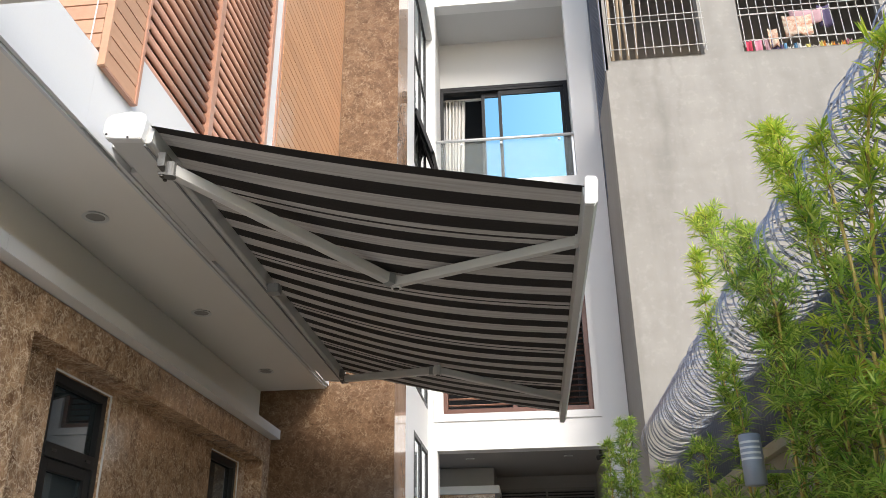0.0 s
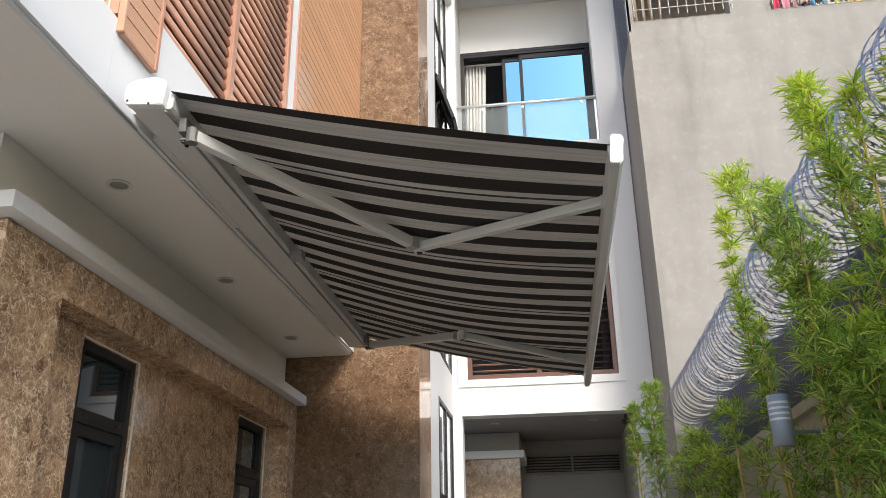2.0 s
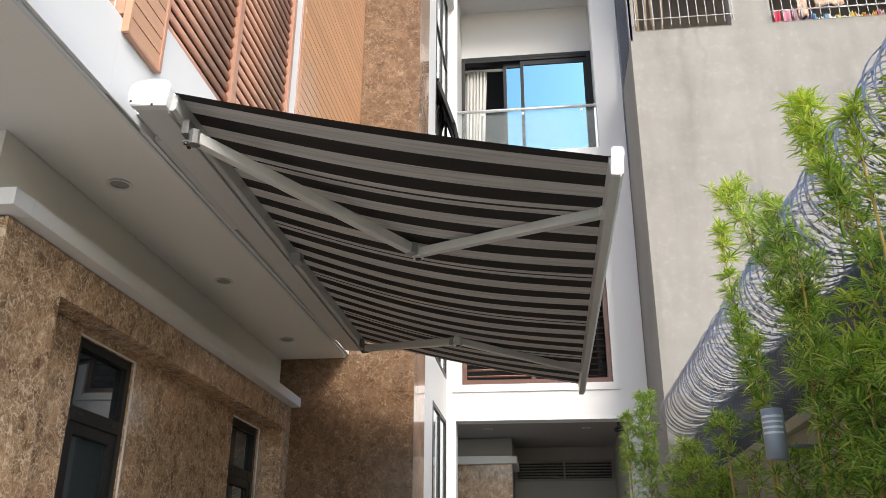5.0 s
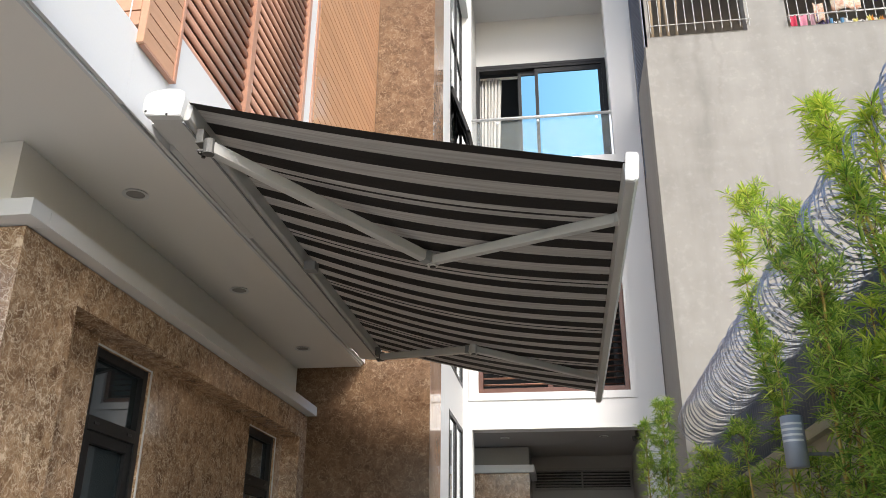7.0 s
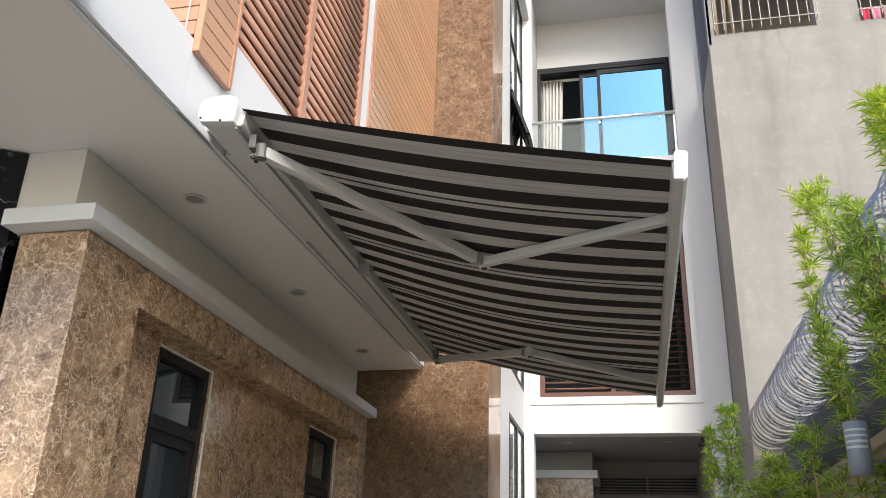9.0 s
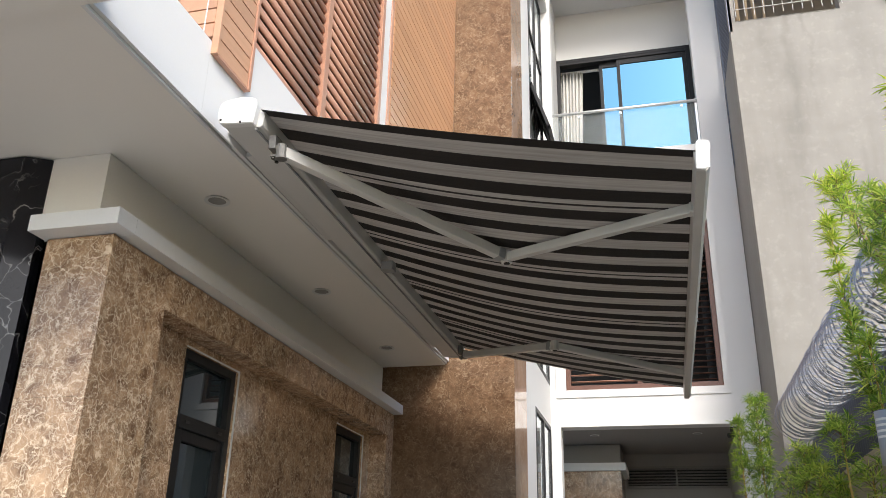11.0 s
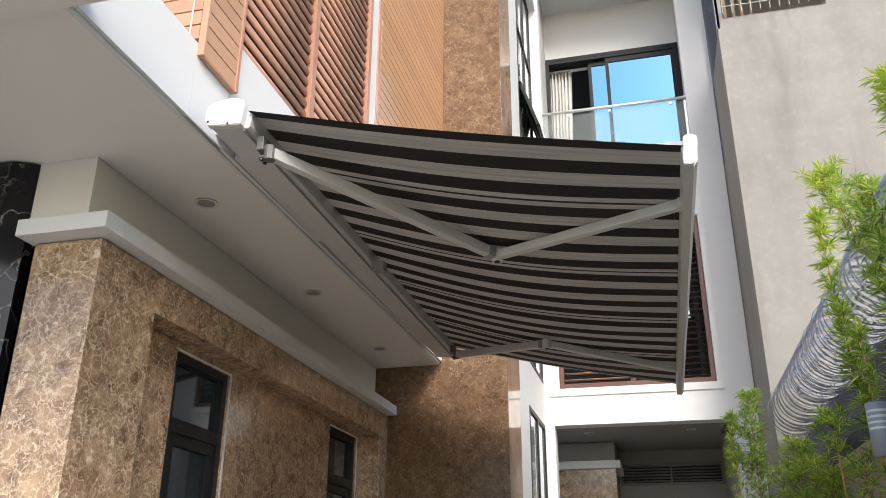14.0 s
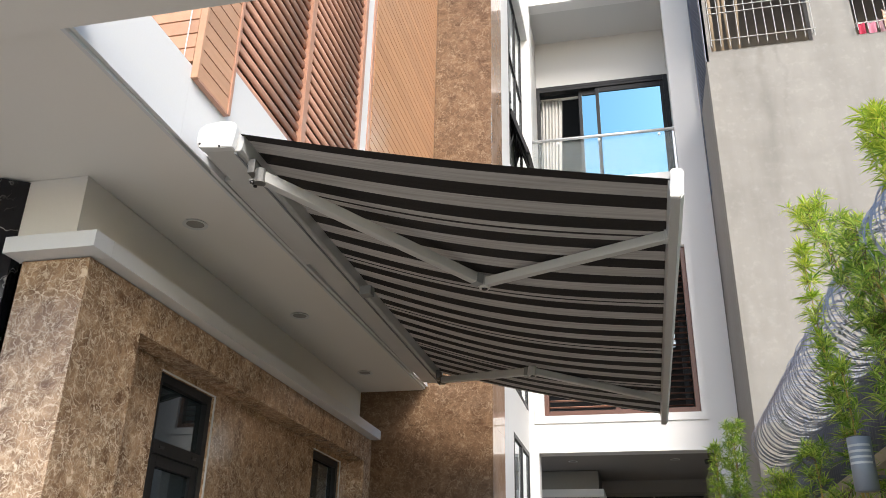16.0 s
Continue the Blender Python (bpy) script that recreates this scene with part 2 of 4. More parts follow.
M_SHEET = material("weathered_steel_sheet", (0.13, 0.15, 0.20), 0.45, 0.4, (0.09, 0.105, 0.14), 3, 0.6, 40, 0.1, (1, 1, 0.3), 0.08)
M_STRIPE = material("grey_awning_cloth", (0.49, 0.465, 0.435), 0.85, 0, (0.29, 0.275, 0.255), 4, 0.34, 13, 0.3, (0.3, 14, 1))
_t = M_STRIPE.node_tree
_b, _m = _t.nodes.new("ShaderNodeBsdfTranslucent"), _t.nodes.new("ShaderNodeMixShader")
_b.inputs[0].default_value, _m.inputs[0].default_value = (0.46, 0.43, 0.385, 1), 0.04
_t.links.new(_t.nodes["Principled BSDF"].outputs[0], _m.inputs[1])
_t.links.new(_b.outputs[0], _m.inputs[2])
_t.links.new(_m.outputs[0], _t.nodes["Material Output"].inputs[0])
M_STRIPE_B = material("black_awning_cloth", (0.019, 0.015, 0.0135), 0.85, 0, (0.011, 0.009, 0.008), 5, 0.4, 20, 0.25, (0.35, 12, 1))
M_GLASS_DARK = glass("dark_window_glass", (0.85, 0.93, 1.0))
# The reflected sky's blue is deepened by this metallic base colour.
M_GLASS_BLUE = glass("sky_tinted_glass", (0.55, 0.80, 1.0), 0.02, 1.0, 1.0, (0.17, 0.38, 0.50))
# Pale reflections of sky and walls are put into this base colour.
M_GLASS_PALE = glass("pale_reflection_glass", (0.9, 0.95, 1.0), 0.04, 0.6, 1.0, (0.60, 0.63, 0.63))
M_GLASS_CLEAR = glass("clear_balustrade_glass", (1, 1, 1), 0.02, 0.0, 0.08, (0.75, 0.85, 0.86))
M_CURTAIN = material("white_curtain", (0.60, 0.59, 0.57), 0.9, 0, (0.50, 0.49, 0.47), 5, 0.6, 120, 0.2, (4, 1, 0.4))
M_LAMP = material("grey_lamp_enamel", (0.34, 0.37, 0.42), 0.45, 0.1, (0.30, 0.33, 0.38), 6, 0.6, 90, 0.05)
M_ROOM = material("dim_laundry_room", (0.34, 0.315, 0.29), 0.9, 0, (0.27, 0.25, 0.23), 1, 0.6, 10, 0)
# Grey in place of cream: the carport recess's shade is put into the paint.
M_CARPORT = material("shaded_carport_paint", (0.30, 0.285, 0.265), 0.7, 0, (0.26, 0.245, 0.23), 1, 0.6, 60, 0.05)
M_LENS = material("frosted_lamp_lens", (0.30, 0.29, 0.27), 0.3, 0, (0.24, 0.23, 0.22), 20, 0.6, 90, 0.1)
M_CULM = material("bamboo_cane", (0.50, 0.33, 0.07), 0.4, 0, (0.34, 0.27, 0.06), 12, 0.6, 60, 0.1)
M_TWIG = material("bamboo_twig", (0.19, 0.13, 0.06), 0.6, 0, (0.12, 0.085, 0.04), 12, 0.6, 60, 0.1)
M_POLE = material("pale_timber_pole", (0.42, 0.33, 0.23), 0.6, 0, (0.30, 0.23, 0.155), 6, 0.6, 40, 0.1, (4, 4, 0.5), 0.1)


def leaf_material(name, low, mid, high, through):
    m = bpy.data.materials.new(name)
    m.use_nodes = True
    n, l = m.node_tree.nodes, m.node_tree.links
    p = n["Principled BSDF"]
    g, r = n.new("ShaderNodeNewGeometry"), n.new("ShaderNodeValToRGB")
    e = r.color_ramp.elements
    e[0].position, e[0].color = 0.0, (*low, 1)
    e[1].position, e[1].color = 1.0, (*high, 1)
    e.new(0.6).color = (*mid, 1)
    l.new(g.outputs["Random Per Island"], r.inputs[0])
    l.new(r.outputs[0], p.inputs["Base Color"])
    p.inputs["Roughness"].default_value = 0.42
    t, mx = n.new("ShaderNodeBsdfTranslucent"), n.new("ShaderNodeMixShader")
    l.new(r.outputs[0], t.inputs[0])
    mx.inputs[0].default_value = through
    l.new(p.outputs[0], mx.inputs[1])
    l.new(t.outputs[0], mx.inputs[2])
    l.new(mx.outputs[0], n["Material Output"].inputs[0])
    return m


M_LEAF = leaf_material("bamboo_leaf", (0.085, 0.20, 0.035), (0.36, 0.54, 0.085), (0.72, 0.78, 0.20), 0.62)
# Yellower young leaves; the brightness of sunlit crowns is in their colour too.
M_LEAF_YOUNG_LIT = leaf_material("young_sunlit_bamboo_leaf", (0.24, 0.40, 0.04), (0.50, 0.63, 0.07), (0.76, 0.76, 0.14), 0.5)

# ---- building helpers ----
ORIGIN = {}


def thing(name, at, label, category, group="", kind=""):
    ob = new(name)
    ob.location = at
    ob.empty_display_size = 0.1
    ORIGIN[ob] = Vector(at)
    return tagged(ob, label, category, group, kind)


def as_object(name, bm, mat, smooth=False):
    me = bpy.data.meshes.new(name)
    bmesh.ops.recalc_face_normals(bm, faces=bm.faces)
    bm.to_mesh(me)
    bm.free()
    for m in (mat if isinstance(mat, (list, tuple)) else [mat]):
        me.materials.append(m)
    if smooth:
        me.polygons.foreach_set("use_smooth", [True] * len(me.polygons))
    return new(name, me)


def part(name, bm, mat, parent, label="", smooth=False):
    """One mesh, given in world places, under a thing or a part."""
    o = ORIGIN[parent]
    bmesh.ops.translate(bm, vec=-o, verts=bm.verts)
    ob = as_object(name, bm, mat, smooth)
    ob.parent = parent
    ORIGIN[ob] = o
    return tagged(ob, label)


def solid(name, bm, mat, label, category="", kind="structure", smooth=False):
    ob = as_object(name, bm, mat, smooth)
    ORIGIN[ob] = Vector((0, 0, 0))
    return tagged(ob, label, category, "", kind)


def box(x0, x1, y0, y1, z0, z1, bevel=0.0, bm=None):
    own = bmesh.new()
    bmesh.ops.create_cube(own, size=1)
    for v in own.verts:
        v.co = Vector((x0 + (v.co.x + 0.5) * (x1 - x0), y0 + (v.co.y + 0.5) * (y1 - y0), z0 + (v.co.z + 0.5) * (z1 - z0)))
    if bevel:
        bmesh.ops.bevel(own, geom=own.edges[:], offset=bevel, segments=2, affect='EDGES', profile=0.7)
    return own if bm is None else merge(bm, own)


def merge(bm, other):
    me = bpy.data.meshes.new("tmp")
    other.to_mesh(me)
    other.free()
    bm.from_mesh(me)
    bpy.data.meshes.remove(me)
    return bm


def tube(a, b, r, r2=None, seg=10, bm=None):
    a, b = Vector(a), Vector(b)
    own = bmesh.new()
    bmesh.ops.create_cone(own, cap_ends=True, segments=seg, radius1=r, radius2=r if r2 is None else r2, depth=(b - a).length)
    m = Matrix.Translation((a + b) / 2) @ (b - a).to_track_quat('Z', 'Y').to_matrix().to_4x4()
    own.transform(m)
    return own if bm is None else merge(bm, own)


def profile(points, axis, a, b, bevel=0.0):
    """A closed outline swept from a to b along axis: 'y' takes (x, z) outlines, 'x' takes (y, z)."""
    bm = bmesh.new()
    put = (lambda p, s: (p[0], s, p[1])) if axis == 'y' else (lambda p, s: (s, p[0], p[1]))
    v0, v1 = [bm.verts.new(put(p, a)) for p in points], [bm.verts.new(put(p, b)) for p in points]
    n = len(points)
    for i in range(n):
        bm.faces.new((v0[i], v0[(i + 1) % n], v1[(i + 1) % n], v1[i]))
    bm.faces.new(v0)
    bm.faces.new(v1)
    bmesh.ops.recalc_face_normals(bm, faces=bm.faces)
    if bevel:
        bmesh.ops.bevel(bm, geom=bm.edges[:], offset=bevel, segments=2, affect='EDGES')
    return bm


def beam(a, b, w, h, bevel=0.006):
    """A straight rounded bar from a to b, w wide and h high."""
    a, b = Vector(a), Vector(b)
    d = (b - a).length
    bm = box(-w / 2, w / 2, 0, d, -h / 2, h / 2, bevel)
    y = (b - a).normalized()
    x = y.cross(Vector((0, 0, 1))).normalized()
    z = x.cross(y)
    m = Matrix((x, y, z)).transposed().to_4x4()
    bm.transform(Matrix.Translation(a) @ m)
    return bm


def pieces(name, parent, mat, boxes, bevel=0.0, label=""):
    """Pieces as objects of their own; those of one size share a mesh."""
    made, o = {}, ORIGIN[parent]
    for x0, x1, y0, y1, z0, z1 in boxes:
        size = (round(x1 - x0, 4), round(y1 - y0, 4), round(z1 - z0, 4))
        if size not in made:
            bm = box(-size[0] / 2, size[0] / 2, -size[1] / 2, size[1] / 2, -size[2] / 2, size[2] / 2, bevel)
            me = bpy.data.meshes.new(name)
            bm.to_mesh(me)
            bm.free()
            me.materials.append(mat)
            made[size] = me
        ob = new(name, made[size])
        ob.parent = parent
        ob.location = Vector(((x0 + x1) / 2, (y0 + y1) / 2, (z0 + z1) / 2)) - o
        ORIGIN[ob] = o
        if label:
            tagged(ob, label)


def wall_with_holes(x0, x1, z0, z1, holes):
    """Rectangles of a wall left over around holes, all in (u0, u1, z0, z1)."""
    us = sorted({x0, x1, *[h[0] for h in holes], *[h[1] for h in holes]})
    zs = sorted({z0, z1, *[h[2] for h in holes], *[h[3] for h in holes]})
    out = []
    for za, zb in zip(zs, zs[1:]):
        run = None
        for ua, ub in zip(us, us[1:]):
            cu, cz = (ua + ub) / 2, (za + zb) / 2
            if any(h[0] < cu < h[1] and h[2] < cz < h[3] for h in holes):
                if run:
                    out.append((*run, za, zb))
                run = None
            else:
                run = (run[0], ub) if run else (ua, ub)
        if run:
            out.append((*run, za, zb))
    return out


def pierced(axis, d0, d1, u0, u1, z0, z1, holes):
    """One wall mesh between d0 and d1, with holes that go through it. axis: the way of u."""
    us = sorted({u0, u1, *[h[0] for h in holes], *[h[1] for h in holes]})
    zs = sorted({z0, z1, *[h[2] for h in holes], *[h[3] for h in holes]})
    full = {(i, k) for i in range(len(us) - 1) for k in range(len(zs) - 1)
            if not any(h[0] < (us[i] + us[i + 1]) / 2 < h[1] and h[2] < (zs[k] + zs[k + 1]) / 2 < h[3] for h in holes)}
    bm, made = bmesh.new(), {}

    def v(i, k, d):
        if (i, k, d) not in made:
            made[i, k, d] = bm.verts.new((us[i], d, zs[k]) if axis == 'x' else (d, us[i], zs[k]))
        return made[i, k, d]

    for i, k in full:
        for d in (d0, d1):
            bm.faces.new((v(i, k, d), v(i + 1, k, d), v(i + 1, k + 1, d), v(i, k + 1, d)))
        for di, dk, a, b in ((-1, 0, (i, k), (i, k + 1)), (1, 0, (i + 1, k), (i + 1, k + 1)), (0, -1, (i, k), (i + 1, k)), (0, 1, (i, k + 1), (i + 1, k + 1))):
            if (i + di, k + dk) not in full:
                bm.faces.new((v(*a, d0), v(*b, d0), v(*b, d1), v(*a, d1)))
    return bm


# ---- setting: ground and the house on the street side ----
XF, ZS, YB = -1.90, 3.75, 7.94          # upper facade plane, soffit height, end wall
XN, XW, XI = -2.45, -2.62, -2.59        # stone face, window wall in the niche, white wall above the cornice
YG, XG = 9.4, 1.325                     # neighbour's front wall and its corner
YW = 10.7                               # front of the white rear block

solid("ground", box(-60, 60, -60, 80, -0.3, 0.0), M_GROUND, "grey paved yard between the houses", "ground")

# stone ground-floor wall with a shallow window niche
NICHE = (3.82, 7.73, 0.12, 3.035)
W1, W2 = (4.36, 5.03, 0.9, 2.985), (6.86, 7.54, 0.9, 2.985)
bm = pierced('y', XW - 0.002, XN - 0.02, 3.32, YB, 0, 3.26, [NICHE])
merge(bm, pierced('y', XW - 0.25, XW - 0.02, 3.32, YB, 0, 3.26, [W1, W2]))
box(-2.85, XW - 0.25, 3.32, 3.6, 0, 3.26, 0, bm)
wall_stone = solid("wall_ground_floor", bm, M_BROWN, "polished brown marble ground floor wall with window niche", "wall")
solid("wall_room_shade", box(-3.6, -3.5, 3.6, YB, 0, 3.26), M_BLACKROOM, "near-black wall standing in for the unlit room", "wall")

bm = box(-6, XI, 3.336, YB, 3.36, ZS - 0.002)
solid("wall_above_cornice", bm, M_CREAM, "plain cream painted wall above the cornice", "wall")
bm = box(-2.87, -2.36, 3.19, 3.34, 3.265, 3.352, 0.004)
box(XI - 0.3, -2.36, 3.34, YB, 3.265, 3.352, 0.0, bm)
solid("trim_cornice", bm, M_WHITE, "white painted cornice band over the marble", "cornice")

bm = profile([(-7, 3.26), (-3.052, 3.26), (-2.935, 3.33), (-2.935, 3.41), (-7, 3.41)], 'y', 0, ZS - 0.01)
for v in bm.verts:
    v.co = Vector((v.co.x, v.co.z, v.co.y))
box(-3.03, -2.832, 3.42, 4.2, 0, 3.26, 0, bm)
solid("wall_entrance", bm, M_BLACK, "polished black marble entrance wall with white veins", "wall")

# soffit, the fascia beam and the canopy slab over the entrance
def hang(y):
    """Height of the fascia's lower edge, which falls a little towards the street."""
    return 3.697 + max(0.0, y - 3.2) * 0.0112


def dropped(bm, below, by=0.0):
    """Lower the edge of a long board to the fascia's line."""
    for v in bm.verts:
        if v.co.z < below:
            v.co.z = hang(v.co.y) + by
    return bm


bm = box(-7, XF - 0.041, 2.2, YB, ZS, ZS + 0.12)
solid("ceiling", bm, M_SOFFIT, "painted porch soffit with downlights", "ceiling")
bm = box(XF - 0.02, XF, 2.2, 3.049, 3.70, 4.14)
box(XF - 0.02, XF, 3.388, YB, 3.70, 4.40, 0, bm)
box(XF - 0.011, XF, 3.05, 3.388, 3.70, 4.14, 0, bm)
dropped(bm, 3.71, 0.030)
box(XF - 0.16, XF - 0.021, 2.2, 3.049, ZS + 0.122, 4.14, 0, bm)
box(XF - 0.16, XF - 0.021, 3.388, YB, ZS + 0.122, 4.40, 0, bm)
solid("fascia_beam", bm, M_WHITE, "white painted fascia beam", "fascia")
bm = dropped(box(XF - 0.040, XF - 0.022, 2.2, YB - 0.002, 3.70, ZS + 0.05), 3.71, 0.011)
solid("trim_drip_edge", bm, M_WHITE, "thin white drip edge under the fascia", "trim")
bm = box(-7, 0.5, 1.75, 2.2, ZS - 0.045, ZS + 0.10)
solid("canopy_beam", bm, M_SOFFIT, "painted concrete cross beam over the entrance", "beam")
solid("terrace_floor", box(-6, XF - 0.161, 2.2, YB, ZS + 0.121, 4.10), M_CREAM, "upper terrace slab behind the fascia", "floor")

# end wall: backing for slabs of one tan marble from bottom to top
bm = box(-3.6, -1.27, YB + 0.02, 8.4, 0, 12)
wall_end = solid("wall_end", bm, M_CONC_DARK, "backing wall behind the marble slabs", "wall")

# bay wall along the side, to the white rear block
XS = -1.24
SIDE = [(9.32, 10.62, 0.6, 3.60), (9.32, 10.62, 4.13, 6.75), (9.32, 10.62, 7.05, 10.0)]
bm = pierced('y', XS - 0.2, XS, 8.69, YW, 0, 12, SIDE)
box(XS - 0.2, XS + 0.10, 9.2, YW, 10.02, 10.14, 0, bm)
solid("wall_bay", bm, M_WHITE, "white painted bay wall with tall windows", "wall")
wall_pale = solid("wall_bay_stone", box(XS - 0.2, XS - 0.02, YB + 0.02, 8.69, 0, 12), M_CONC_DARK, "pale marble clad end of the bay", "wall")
solid("wall_bay_room", box(XS - 2.4, XS - 1.6, 8.4, YW, 0, 12), M_CREAM, "inner wall of the stair hall", "wall")

# white rear block
LW = (-1.04, 0.895, 4.075, 6.315)
BAL = (-1.105, 0.935, 7.46, 10.68)
GAR = (-1.123, 1.02, 0, 3.605)
bm = pierced('x', YW, YW + 0.22, XS - 0.2, 1.316, 0, 13.2, [LW, BAL, GAR])
solid("wall_rear_block", bm, M_WHITE, "white painted rear block with balcony and louvred window", "wall")
bm = box(-1.165, 0.975, YW - 0.02, YW, 3.975, 4.06)
box(0.895, 0.975, YW - 0.02, YW, 4.06, 6.37, 0, bm)
box(-1.165, -1.083, YW - 0.02, YW, 4.06, 6.37, 0, bm)
box(-1.083, 0.895, YW - 0.02, YW, 6.323, 6.37, 0, bm)
solid("trim_window_surround", bm, M_WHITE, "white raised surround of the louvred window", "trim")
solid("trim_beam_edge", box(GAR[0], 1.27, YW - 0.012, YW, 3.605, 3.635), M_WHITE, "small drip moulding on the beam", "trim")
# balcony recess
bm = box(-1.6, 1.25, YW + 0.22, 13.2, 7.2, 7.45)
solid("balcony_floor", bm, M_CREAM, "balcony floor slab", "floor")
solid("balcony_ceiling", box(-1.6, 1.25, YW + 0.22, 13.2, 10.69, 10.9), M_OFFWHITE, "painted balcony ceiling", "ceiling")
DOOR = (-1.125, 0.984, 7.45, 9.79)
bm = bmesh.new()
for a, b, c, d in wall_with_holes(-1.6, 1.25, 7.45, 10.69, [DOOR]):
    box(a, b, 11.72, 11.9, c, d, 0, bm)
box(-1.4, -1.13, YW + 0.22, 11.72, 7.45, 10.69, 0, bm)
box(0.985, 1.25, YW + 0.22, 11.72, 7.45, 10.69, 0, bm)
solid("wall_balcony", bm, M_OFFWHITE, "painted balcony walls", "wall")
solid("wall_bedroom", box(-1.6, 1.25, 13.0, 13.2, 7.45, 10.69), M_BLACKROOM, "near-black wall standing in for the unlit bedroom", "wall")
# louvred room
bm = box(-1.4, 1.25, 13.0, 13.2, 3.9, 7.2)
solid("wall_louvre_room", bm, M_BLACKROOM, "near-black wall standing in for the unlit louvre room", "wall")
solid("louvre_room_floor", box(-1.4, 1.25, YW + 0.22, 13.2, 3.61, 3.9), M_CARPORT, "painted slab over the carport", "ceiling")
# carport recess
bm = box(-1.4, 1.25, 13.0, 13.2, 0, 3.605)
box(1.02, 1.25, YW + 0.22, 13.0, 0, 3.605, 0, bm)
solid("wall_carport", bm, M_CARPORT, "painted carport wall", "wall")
bm = box(-1.6, -0.47, 12.05, 13.0, 0, 3.25)
wall_pier = solid("wall_carport_pier", bm, M_BROWN, "brown marble pier in the carport", "wall")
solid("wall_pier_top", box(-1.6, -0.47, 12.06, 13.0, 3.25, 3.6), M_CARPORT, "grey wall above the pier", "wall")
solid("trim_pier_cornice", box(-1.6, -0.40, 11.98, 13.0, 3.24, 3.345, 0.004), M_WHITE, "white cornice on the pier", "cornice")

# neighbour's grey building
GW1, GW2 = (1.40, 2.63, 8.44, 10.2), (3.14, 4.98, 8.44, 10.2)
bm = pierced('x', YG, YG + 0.18, XG, 9, 0, 13.2, [GW1, GW2])
solid("wall_neighbour", bm, M_CONC, "weathered grey rendered wall of the neighbouring house", "wall")
# this side lies in shade, which the darker render carries as colour
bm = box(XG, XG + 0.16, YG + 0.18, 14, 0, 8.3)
solid("wall_neighbour_side", bm, M_CONC_DARK, "side wall of the neighbouring house, darkened for shade", "wall")
bm = box(XG, 9, 11.4, 11.5, 7.8, 13.2)
box(XG + 0.16, 9, YG + 0.18, 11.4, 8.2, 8.3, 0, bm)
box(XG, 9, YG + 0.18, 11.4, 11.0, 11.1, 0, bm)
solid("wall_laundry_room", bm, M_ROOM, "dark laundry balcony of the neighbouring house", "wall")

# plain wall added out of view behind the camera, to block low sky light
solid("wall_across_street", box(-40, 40, -18.4, -18, 0, 3.0), M_CONC, "unseen plain wall added to block low sky light", "wall")

# boundary wall on the yard's other side
bm = box(1.52, 1.75, -3, YG - 0.005, 0, 2.53)
solid("wall_boundary", bm, M_BEIGE, "beige concrete boundary wall behind the bamboo", "wall")
bm = box(1.47, 1.80, -3, YG - 0.005, 2.53, 2.60, 0.006)
box(1.40, 1.80, 3.72, 4.32, 2.50, 2.69, 0.008, bm)
solid("trim_coping", bm, M_BEIGE, "beige concrete coping on the boundary wall", "coping")


def slabs(parent, boxes, mat):
    for b in boxes:
        part("slab", box(*b, 0.0008), mat, parent)


def cuts(a, b, step):
    n = max(1, round((b - a) / step))
    return [(a + (b - a) * i / n, a + (b - a) * (i + 1) / n) for i in range(n)]


G = 0.0005
# marble slabs on the ground-floor wall: outer face, front end, niche back and niche head
out = []
for z0, z1 in ((0, 0.82), (0.82, 1.64), (1.64, 2.45), (2.45, 3.26)):
    out.append((XN - 0.02, XN, 3.30, 3.82, z0 + G, z1 - G))
    out.append((-2.835, XN - 0.0215, 3.30, 3.32, z0 + G, z1 - G))
    out.append((XN - 0.02, XN, 7.73, YB - 0.002, z0 + G, min(z1, 3.26) - G))
for a, b in cuts(3.82, 7.73, 1.3):
    out.append((XN - 0.02, XN, a + G, b - G, 3.035, 3.26 - G))
slabs(wall_stone, out, M_BROWN)
out = []
for y0, y1, z0, z1 in wall_with_holes(3.82, 7.73, 0.12, 3.034, [W1, W2]):
    for a, b in cuts(y0, y1, 1.0):
        for c, d in (cuts(z0, z1, 0.8) if z1 - z0 > 1 else [(z0, z1)]):
            out.append((XW - 0.0195, XW, a + G, b - G, c + G, d - G))
slabs(wall_stone, out, M_BROWN)

# slabs of the end wall and of the bay's pale stone
out = []
zc = [0, 0.85, 1.7, 2.55, 3.4, 4.25, 5.1, 5.95, 6.8, 7.65, 8.5, 9.35, 10.2, 11.05, 12]
for z0, z1 in zip(zc, zc[1:]):
    for a, b in ((-3.5, -2.55), (-2.55, -1.9), (-1.9, XS - 0.0)):
        if z0 < 4.3 or a >= -2.0:
            out.append((a + G, b - G, YB, YB + 0.0195, z0 + G, z1 - G))
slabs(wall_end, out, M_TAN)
out = []
for z0, z1 in zip(zc, zc[1:]):
    out.append((XS - 0.0195, XS, YB + 0.021, 8.69 - G, z0 + G, z1 - G))
slabs(wall_pale, out, M_PALE)


